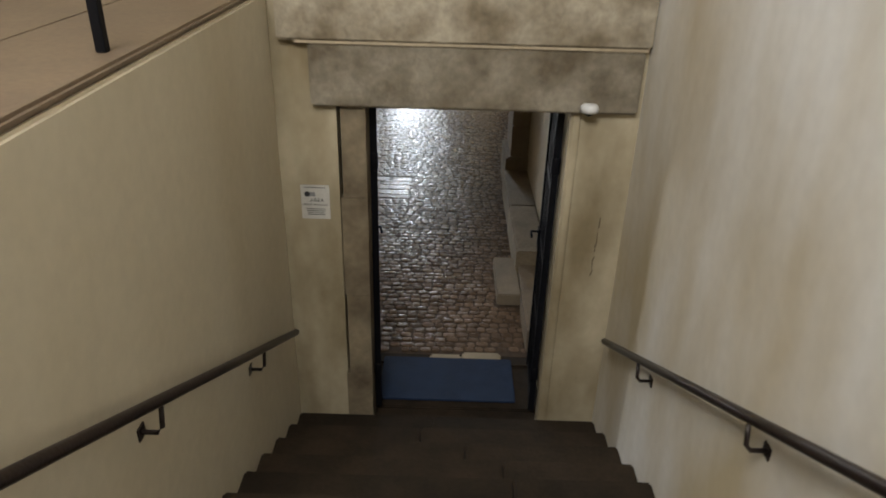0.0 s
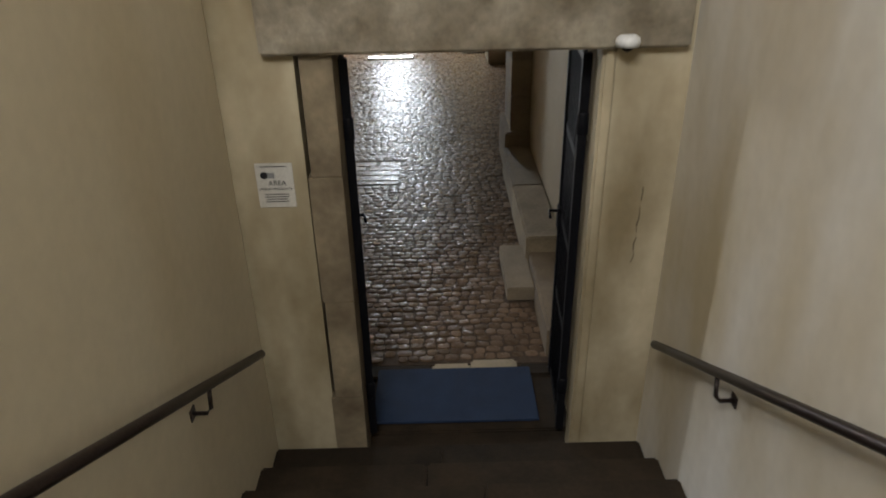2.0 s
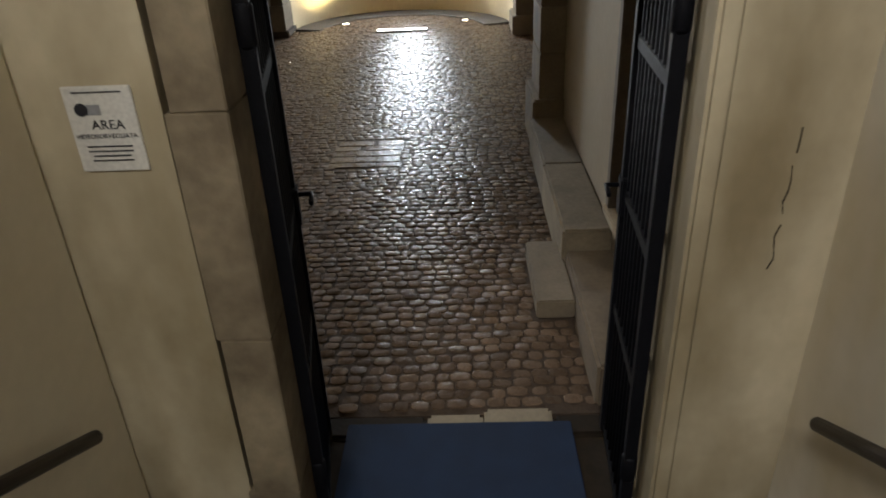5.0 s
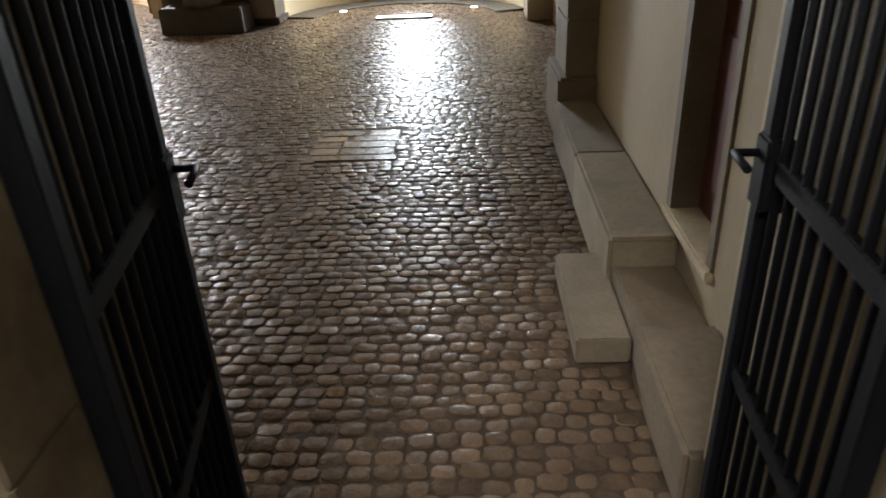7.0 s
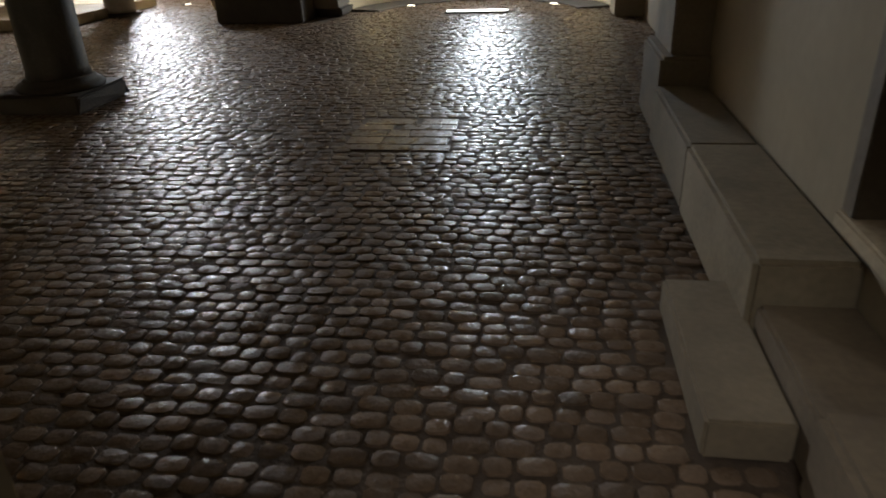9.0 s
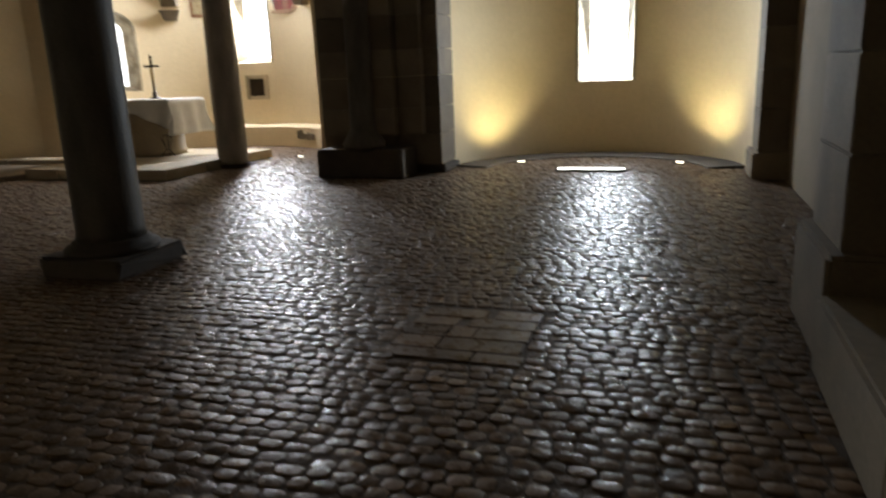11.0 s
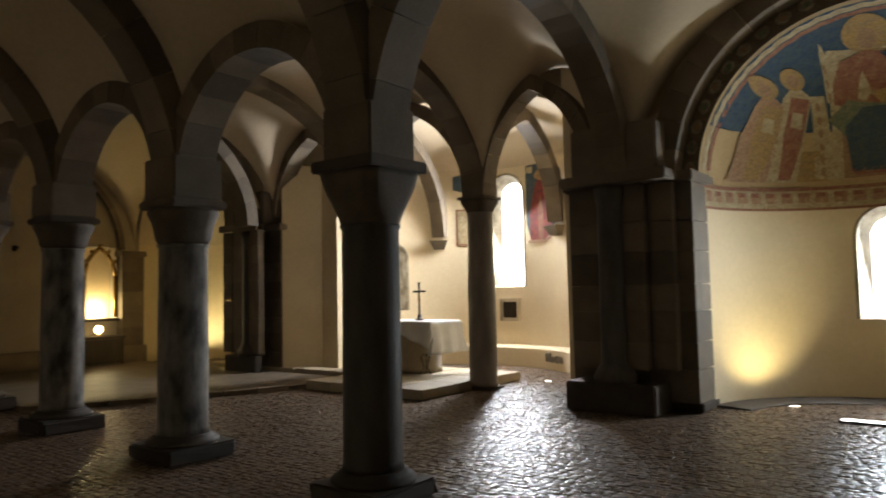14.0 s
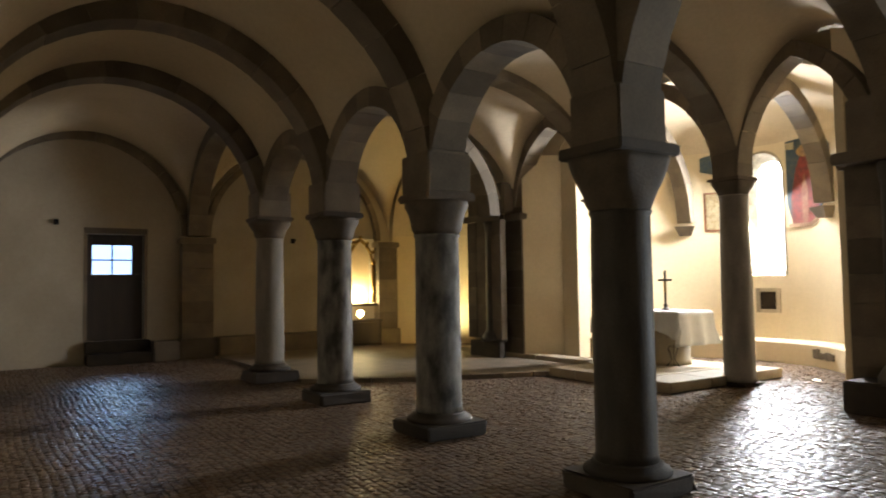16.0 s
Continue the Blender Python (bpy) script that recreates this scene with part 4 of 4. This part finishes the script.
# flat dark panel paints the niche's inner shade; nothing is hollowed out
part("recess", box(-0.17, 0.17, -0.022, -0.01, 1.0, 1.35), M_STEP, nb).matrix_world = nm
for cx, cy, cz, ca in ((-6.87, 13.33, 2.9, 1.15), (-9.77, 13.1, 2.75, 2.17)):
    tagged(part("corbel", loft([(-0.12, -0.1, 0), (0.12, -0.1, 0), (0.12, 0.1, 0), (-0.12, 0.1, 0)], [(-0.2, -0.2, 0.2), (0.2, -0.2, 0.2), (0.2, 0.15, 0.2), (-0.2, 0.15, 0.2)]), M_STONE),
           "stone corbel under a choir arch", "corbel", "corbels of the choir").matrix_world = pose(cx, cy, cz - 0.2, 0, 0, math.degrees(ca) - 90)
for by, bz in ((1.75, 3.05), (7.0, 2.75)):
    wb = thing("wall_bracket", "small dark fitting on the end wall", "bracket", "fittings of the end wall", (WEST, by, bz))
    part("plate", box(0, 0.015, -0.05, 0.05, -0.06, 0.06, 0.004), M_IRON, wb)
    part("arm", box(0.015, 0.14, -0.03, 0.03, -0.02, 0.05, 0.008), M_IRON, wb)
scar = thing("bare_masonry", "bare brown stones showing in the low bench", "stones")
rs = random.Random(3)
for k in range(7):
    a = 0.93 + 0.035 * k
    rr = CH_R - 0.375
    st = part("stone", box(-0.045, 0.045, -0.02, 0.02, 0.0, 0.1 + rs.uniform(0, 0.08), 0.01), M_STONE, scar)
    st.matrix_world = Matrix.Translation((CH_X + rr * math.cos(a), CH_Y + rr * math.sin(a), 0.14 + rs.uniform(0, 0.03))) @ Matrix.Rotation(a - math.pi / 2, 4, "Z")
# low bench round the choir wall
ring = bmesh.new()
prev = None
for k in range(49):
    a = 0.2 + (math.pi - 0.4) * k / 48
    q = [ring.verts.new((CH_X + rr * math.cos(a), CH_Y + rr * math.sin(a), z)) for rr, z in ((CH_R - 0.36, 0), (CH_R - 0.36, 0.38), (CH_R - 0.33, 0.41), (CH_R - 0.005, 0.43))]
    if prev:
        for i in range(3):
            ring.faces.new((prev[i], q[i], q[i + 1], prev[i + 1]))
    prev = q
bmesh.ops.recalc_face_normals(ring, faces=ring.faces)
tagged(part("choir_bench", ring, M_LIME), "low plastered bench round the choir wall", "bench")


# ---- painting in the right apse ----
def paint(name, base, tint):
    return material(name, base, 0.85, tint=tint, scale=11, fine=34, bump=0.08, amount=1.0, grain=0.75)


P_BLUE = paint("fresco_blue", (0.02, 0.055, 0.11), (0.05, 0.085, 0.10))
P_DEEP = paint("fresco_deep_blue", (0.04, 0.07, 0.10), (0.08, 0.10, 0.09))
P_RED = paint("fresco_red", (0.26, 0.09, 0.05), (0.33, 0.17, 0.09))
P_PINK = paint("fresco_pink", (0.42, 0.27, 0.15), (0.34, 0.18, 0.1))
P_CREAM = paint("fresco_cream", (0.52, 0.43, 0.26), (0.40, 0.30, 0.16))
P_OCHRE = paint("fresco_ochre", (0.42, 0.26, 0.08), (0.33, 0.22, 0.1))
P_GREEN = paint("fresco_green", (0.13, 0.17, 0.11), (0.22, 0.2, 0.11))
P_SCROLL = paint("fresco_grey", (0.36, 0.30, 0.21), (0.2, 0.16, 0.11))
P_FACE = paint("fresco_brown", (0.36, 0.21, 0.11), (0.30, 0.18, 0.09))

fresco = thing("apse_painting", "faded painting of throned and standing figures", "painting")


def on_dome(x, z, lift):
    r = APSE_R - lift
    h = max(z - SPRING, 0)
    return (APSE_X + x, APSE_Y + math.sqrt(max(0.0, r * r - x * x - h * h)), z)


def patch(pts, mat, layer, name="painted_shape", wide=1.0, tall=1.0):
    """A thin painted shape on the dome; pts are its outline seen from the front."""
    pts = [(x * wide, 2.99 + (z - 2.99) * tall) for x, z in pts]
    bm = bmesh.new()
    cx, cz = sum(p[0] for p in pts) / len(pts), sum(p[1] for p in pts) / len(pts)
    fine = []
    for (xa, za), (xb, zb) in zip(pts, pts[1:] + pts[:1]):
        n = max(1, int(math.hypot(xb - xa, zb - za) / 0.10))
        fine += [(xa + (xb - xa) * k / n, za + (zb - za) * k / n) for k in range(n)]
    lift = 0.006 + 0.004 * layer
    rings = 12
    mid = bm.verts.new(on_dome(cx, cz, lift))
    prev = None
    for i in range(1, rings + 1):
        f = math.sin(math.pi / 2 * i / rings)
        q = [bm.verts.new(on_dome(cx + (x - cx) * f, cz + (z - cz) * f, lift)) for x, z in fine]
        for k in range(len(q)):
            j = (k + 1) % len(q)
            if prev:
                bm.faces.new((prev[k], prev[j], q[j], q[k])).smooth = True
            else:
                bm.faces.new((mid, q[k], q[j])).smooth = True
        prev = q
    bmesh.ops.recalc_face_normals(bm, faces=bm.faces)
    return part(name, bm, mat, fresco)


def oval(cx, cz, rx, rz, n=16):
    return [(cx + rx * math.cos(2 * math.pi * k / n), cz + rz * math.sin(2 * math.pi * k / n)) for k in range(n)]


# blue ground behind the figures, ochre below
arcpts = [(1.922 * math.cos(a), SPRING + 1.922 * math.sin(a)) for a in [0.40 + (math.pi - 0.80) * k / 24 for k in range(25)]]
patch(arcpts, P_BLUE, 0)
for r0, r1, mat in ((1.904, 1.917, P_CREAM), (1.884, 1.900, P_RED)):
    for k in range(24):
        a0, a1 = 0.10 + (math.pi - 0.2) * k / 24, 0.10 + (math.pi - 0.2) * (k + 1) / 24
        patch([(r * math.cos(a), SPRING + r * math.sin(a)) for r, a in ((r0, a0), (r1, a0), (r1, a1), (r0, a1))], mat, 1, "painted_border")
# throne with stepped sides and pinnacles
patch([(-0.62, 3.05), (-0.55, 4.45), (-0.49, 4.60), (0.50, 4.55), (0.56, 4.40), (0.56, 3.06)], P_CREAM, 1)
patch([(-0.50, 3.05), (-0.44, 4.40), (0.42, 4.36), (0.47, 3.06)], P_FACE, 2)
for s, zt in ((-1, 4.14), (1, 4.13)):
    patch([(s * 0.84, 3.06), (s * 0.78, zt), (s * 0.62, zt), (s * 0.60, 3.06)], P_CREAM, 2)
    patch([(s * 0.60, 4.05), (s * 0.575, 4.56), (s * 0.545, 4.66), (s * 0.50, 4.55), (s * 0.50, 4.05)], P_CREAM, 3)
    for k in range(6):
        patch(oval(s * (0.74 - 0.006 * k), 3.16 + 0.17 * k, 0.028, 0.055, 8), P_FACE, 3)
    for k in range(3):
        patch(oval(s * 0.555, 4.12 + 0.15 * k, 0.018, 0.05, 8), P_FACE, 4)
# throned figure in plain shapes
patch(oval(-0.03, 4.68, 0.27, 0.145, 18), P_OCHRE, 3, "halo")
patch(oval(-0.03, 4.655, 0.10, 0.085, 12), P_FACE, 4)
patch([(-0.52, 4.02), (-0.50, 4.25), (-0.38, 4.48), (-0.08, 4.56), (0.28, 4.50), (0.44, 4.28), (0.46, 3.98), (0.0, 3.90)], P_RED, 4)
patch([(0.08, 4.52), (0.28, 4.50), (0.46, 4.26), (0.50, 3.95), (0.30, 3.98), (0.30, 4.25)], P_BLUE, 5)
patch([(-0.10, 4.12), (0.20, 4.16), (0.24, 4.02), (0.06, 3.94)], P_OCHRE, 5)
patch([(-0.62, 3.84), (-0.36, 4.06), (0.0, 3.98), (0.46, 4.00), (0.62, 3.80), (0.44, 3.60), (-0.44, 3.62)], P_GREEN, 5)
patch([(-0.44, 3.72), (-0.20, 3.96), (0.30, 3.94), (0.46, 3.70), (0.42, 3.48), (0.48, 3.12), (-0.39, 3.14)], P_DEEP, 6)
patch([(-0.40, 3.18), (0.48, 3.16), (0.46, 3.08), (-0.36, 3.09)], P_RED, 6)
patch([(-0.24, 4.06), (-0.20, 4.26), (-0.15, 4.36), (-0.11, 4.26), (-0.08, 4.12), (-0.16, 4.02)], P_CREAM, 6)


def saint(x0, x1, hx, hz, robe, mantle):
    """A standing figure in plain shapes: x0, x1 its foot, hx, hz its head."""
    w, h = x1 - x0, hz - 3.04
    m = (x0 + x1) / 2
    sx = hx - m
    patch([(x0, 3.03), (x0 + sx * 0.5, 3.04 + h * 0.5), (hx - 0.15, hz - 0.20), (hx - 0.05, hz - 0.09), (hx + 0.06, hz - 0.09), (hx + 0.15, hz - 0.20), (x1 + sx * 0.5, 3.04 + h * 0.5), (x1, 3.03)], robe, 3)
    patch([(m - w * 0.1, 3.06), (m + sx * 0.5 - w * 0.2, 3.04 + h * 0.5), (hx - 0.06, hz - 0.18), (hx + 0.13, hz - 0.22), (m + sx * 0.5 + w * 0.4, 3.04 + h * 0.45), (m + w * 0.3, 3.06)], mantle, 4)
    patch([(m + sx * 0.7 - 0.04, 3.04 + h * 0.58), (m + sx * 0.7 + 0.02, 3.04 + h * 0.72), (m + sx * 0.7 + 0.12, 3.04 + h * 0.70), (m + sx * 0.7 + 0.08, 3.04 + h * 0.54)], P_CREAM, 5)
    patch(oval(hx, hz, 0.125, 0.115, 16), P_OCHRE, 4, "halo")
    patch(oval(hx, hz - 0.015, 0.06, 0.07, 12), P_FACE, 5)


saint(-1.78, -1.40, -1.22, 4.22, P_PINK, P_OCHRE)
saint(-1.40, -1.06, -0.92, 4.32, P_CREAM, P_RED)
saint(1.22, 1.58, 1.12, 4.28, P_OCHRE, P_PINK)
saint(0.92, 1.26, 0.87, 4.32, P_PINK, P_GREEN)
patch([(1.50, 3.10), (1.46, 3.42), (1.58, 3.32), (1.70, 3.10)], P_RED, 4)
for x, z in ((-1.2, 3.5), (-0.9, 3.45), (1.3, 3.5)):
    patch([(x - 0.2, 3.03), (x - 0.18, z), (x + 0.18, z), (x + 0.2, 3.03)], P_OCHRE, 2)


def band(a0, a1, z0, z1, mat, layer, name="painted_band"):
    """A painted strip on the round wall below the dome."""
    bm = bmesh.new()
    n = max(1, int((a1 - a0) / 0.05))
    r = APSE_R - 0.006 - 0.004 * layer
    q = [[bm.verts.new((APSE_X + r * math.cos(a0 + (a1 - a0) * k / n), APSE_Y + r * math.sin(a0 + (a1 - a0) * k / n), z)) for z in (z0, z1)] for k in range(n + 1)]
    for a, b in zip(q, q[1:]):
        bm.faces.new((a[0], a[1], b[1], b[0]))
    return part(name, bm, mat, fresco)


END = 0.55
band(END + 0.33, math.pi - 0.03, 2.63, 2.96, P_CREAM, 0)
band(END - 0.22, math.pi - 0.03, 2.905, 2.955, P_RED, 1)
band(END + 0.33, math.pi - 0.03, 2.625, 2.66, P_RED, 1)
N = 20
for k in range(N):
    a = END + 0.05 + (math.pi - END - 0.15) * k / N
    band(a, a + 0.085, 2.73, 2.875, P_PINK, 1, "painted_dentil")
    band(a + 0.02, a + 0.085, 2.815, 2.875, P_RED, 2, "painted_dentil")
# painted inner face of the arch: roundels between plain bands
for k in range(23):
    a = math.pi * (k + 0.5) / 23
    for rr, mat, ww in ((2.025, P_SCROLL, 0.10), (2.025, P_GREEN if k % 2 else P_FACE, 0.055)):
        bm = bmesh.new()
        d = 0.0 if ww > 0.09 else 0.004
        pts = [(ww * math.cos(t) * 0.75, ww * math.sin(t)) for t in [2 * math.pi * j / 10 for j in range(10)]]
        vs = [bm.verts.new((APSE_X + (rr + p) * math.cos(a) - q * math.sin(a), 9.842 - d, 3.0 + (rr + p) * math.sin(a) + q * math.cos(a))) for p, q in pts]
        bm.faces.new(vs)
        part("roundel", bm, mat, fresco)
bm = bmesh.new()
prev = None
for k in range(49):
    a = math.pi * k / 48
    q = [bm.verts.new((APSE_X + rr * math.cos(a), 9.848, 2.97 + rr * math.sin(a))) for rr in (1.915, 2.14)]
    if prev:
        bm.faces.new((prev[0], prev[1], q[1], q[0]))
    prev = q
part("painted_border", bm, paint("fresco_umber", (0.17, 0.13, 0.085), (0.11, 0.085, 0.06)), fresco)

# painting fragments of the choir
frag = thing("choir_painting", "faded wall painting fragment beside the tall window", "painting")


def choir_band(a0, a1, pts, mat, lift, name):
    bm = bmesh.new()
    r = CH_R - lift
    n = 8
    for (f0, lo0, hi0), (f1, lo1, hi1) in zip(pts, pts[1:]):
        v = []
        for f, z in ((f0, lo0), (f0, hi0), (f1, hi1), (f1, lo1)):
            a = a0 + (a1 - a0) * f
            v.append(bm.verts.new((CH_X + r * math.cos(a), CH_Y + r * math.sin(a), z)))
        bm.faces.new(v)
    return part(name, bm, mat, frag)


e = wc - hc
SCARLET = paint("fresco_scarlet", (0.27, 0.04, 0.026), (0.14, 0.03, 0.022))
choir_band(e - 0.035, e - 0.40, [(0, 3.05, 4.28), (0.12, 2.62, 4.29), (0.35, 2.58, 4.29), (0.5, 2.74, 4.29), (0.72, 2.86, 4.27), (0.85, 3.1, 4.2), (1, 3.3, 4.05)], P_DEEP, 0.006, "painted_ground")
choir_band(e - 0.045, e - 0.38, [(0, 2.60, 2.66), (0.5, 2.58, 2.66), (0.7, 2.68, 2.72)], P_PINK, 0.010, "painted_border")
choir_band(e - 0.07, e - 0.29, [(0, 2.68, 3.2), (0.18, 2.64, 3.72), (0.35, 2.63, 3.95), (0.6, 2.64, 3.96), (0.78, 2.70, 3.7), (0.9, 2.78, 3.3), (1, 2.9, 3.05)], SCARLET, 0.012, "painted_robe")
choir_band(e - 0.15, e - 0.20, [(0, 2.68, 3.3), (0.5, 2.66, 3.62), (1, 2.7, 3.3)], P_RED, 0.016, "painted_fold")
choir_band(e - 0.12, e - 0.235, [(0, 4.0, 4.06), (0.2, 3.95, 4.13), (0.5, 3.92, 4.17), (0.8, 3.95, 4.13), (1, 4.0, 4.06)], P_OCHRE, 0.018, "halo")
choir_band(e - 0.15, e - 0.205, [(0, 3.99, 4.05), (0.5, 3.94, 4.11), (1, 3.99, 4.05)], P_FACE, 0.022, "painted_shape")
choir_band(e - 0.04, e - 0.10, [(0, 4.12, 4.24), (1, 4.1, 4.25)], P_CREAM, 0.012, "painted_shape")
choir_band(wc + hc + 0.04, wc + hc + 0.28, [(0, 3.75, 4.25), (0.5, 3.8, 4.28), (1, 3.9, 4.2)], P_DEEP, 0.006, "painted_ground")
choir_band(wc + hc + 0.10, wc + hc + 0.26, [(0, 2.62, 3.45), (1, 2.62, 3.45)], P_RED, 0.006, "painted_panel")
choir_band(wc + hc + 0.115, wc + hc + 0.245, [(0, 2.66, 3.41), (1, 2.66, 3.41)], P_CREAM, 0.012, "painted_panel")

# ---- cobbled floor ----
floor = structure("floor", box(WEST - 0.5, EAST + 0.6, ENTRY - 0.02, 14.2, -0.25, -0.009), M_JOINT, "dark cobbled floor of worn glossy stones", "floor")
rng = random.Random(7)


def cobble_verts(x, y, w, d, turn, top, tx, ty):
    """A worn stone: a domed top with dropped edges."""
    out = []
    for ring, k in ((1.0, -0.016), (0.84, top - 0.0062), (0.84, top - 0.0062)):
        for a, b in ((-1, -0.6), (-0.6, -1), (0.6, -1), (1, -0.6), (1, 0.6), (0.6, 1), (-0.6, 1), (-1, 0.6)):
            px, py = a * ring * w / 2, b * ring * d / 2
            out.append((x + px * math.cos(turn) - py * math.sin(turn), y + px * math.sin(turn) + py * math.cos(turn), k + (px * tx + py * ty if ring < 1 else 0)))
    out.append((x, y, top))
    return out


FACES = []
for r in range(1):
    for k in range(8):
        j = (k + 1) % 8
        FACES.append((r * 8 + k, r * 8 + j, r * 8 + 8 + j, r * 8 + 8 + k))
FACES += [(16 + k, 16 + (k + 1) % 8, 24) for k in range(8)]

blocks = [(-4.6, -2.9, 9.05, 10.7), (mirror(-2.9), mirror(-4.6), 9.05, 10.7), (-9.16, -6.64, 8.62, 11.34), (0.70, 1.1, 0, 3.8), (0.48, 0.7, 0.93, 1.69), (-1.22, -0.52, 3.5, 4.26)]
y = 3.5
while y < 4.22:
    d = rng.uniform(0.10, 0.17)
    cuts = sorted([-1.2 + rng.uniform(-0.03, 0.02), -0.54 + rng.uniform(-0.02, 0.03), *[rng.uniform(-1.0, -0.72) for _ in range(rng.choice((1, 1, 2)))]])
    for xa, xb in zip(cuts, cuts[1:]):
        if xb - xa > 0.06:
            part("slab", box(xa + 0.002, xb - 0.002, y, min(y + d, 4.26) - 0.003, -0.05, 0.001 - rng.uniform(0, 0.004), 0.006), M_COBBLE1, floor)
    y += d
verts, faces, single = [], [], []
y = ENTRY + 0.06
while y < 13.5:
    d = rng.uniform(0.066, 0.082)
    x = WEST + 0.05
    while x < 2.0:
        w = rng.uniform(0.075, 0.122)
        x += w
        cx, cy = x - w / 2, y + 0.022 * math.sin(0.9 * x + 0.5 * y) + 0.012 * math.sin(2.3 * x - 1.4 * y) + rng.uniform(-0.008, 0.008)
        inside = cy > ENTRY + 0.04 and WEST < cx < EAST + (0.27 if cy > 4.2 else 0) and cy < 10.2
        for ax, ay, ar in ((APSE_X, APSE_Y, APSE_R), (mirror(APSE_X), APSE_Y, APSE_R), (CH_X, CH_Y, CH_R)):
            inside = inside or (cx - ax) ** 2 + (cy - ay) ** 2 < ar * ar and cy > ay - 0.5
        if not inside or any(a < cx < b and c < cy < e for a, b, c, e in blocks):
            continue
        args = (w * 0.985, d * 0.985, rng.uniform(-0.09, 0.09), rng.uniform(-0.003, 0.005), rng.uniform(-0.06, 0.06), rng.uniform(-0.085, 0.085))
        if -0.5 < cx < 0.6 and cy < 1.75 and len(single) < 290:
            single.append((cx, cy, *args))
            continue
        n = len(verts)
        verts += cobble_verts(cx, cy, *args)
        faces += [tuple(n + i for i in f) for f in FACES]
    y += d
me = bpy.data.meshes.new("cobbles")
me.from_pydata(verts, [], faces)
me.materials.append(M_COBBLE)
me.polygons.foreach_set("use_smooth", [True] * len(me.polygons))
cob = new("cobbles", me)
cob.parent = floor
tagged(cob, kind="stuff")
shared = []
for k in range(24):
    m2 = bpy.data.meshes.new("cobblestone")
    m2.from_pydata(cobble_verts(0, 0, 0.09, 0.069, 0, rng.uniform(-0.003, 0.005), rng.uniform(-0.06, 0.06), rng.uniform(-0.085, 0.085)), [], FACES)
    m2.materials.append(M_COBBLE1)
    m2.polygons.foreach_set("use_smooth", [True] * len(m2.polygons))
    shared.append(m2)
for k, (x, y, w, d, turn, *_) in enumerate(single):
    ob = new("cobblestone", shared[k % 24])
    ob.location, ob.rotation_euler, ob.scale = (x, y, 0), (0, 0, turn), (w / 0.09, d / 0.069, 1)
    ob.parent = floor
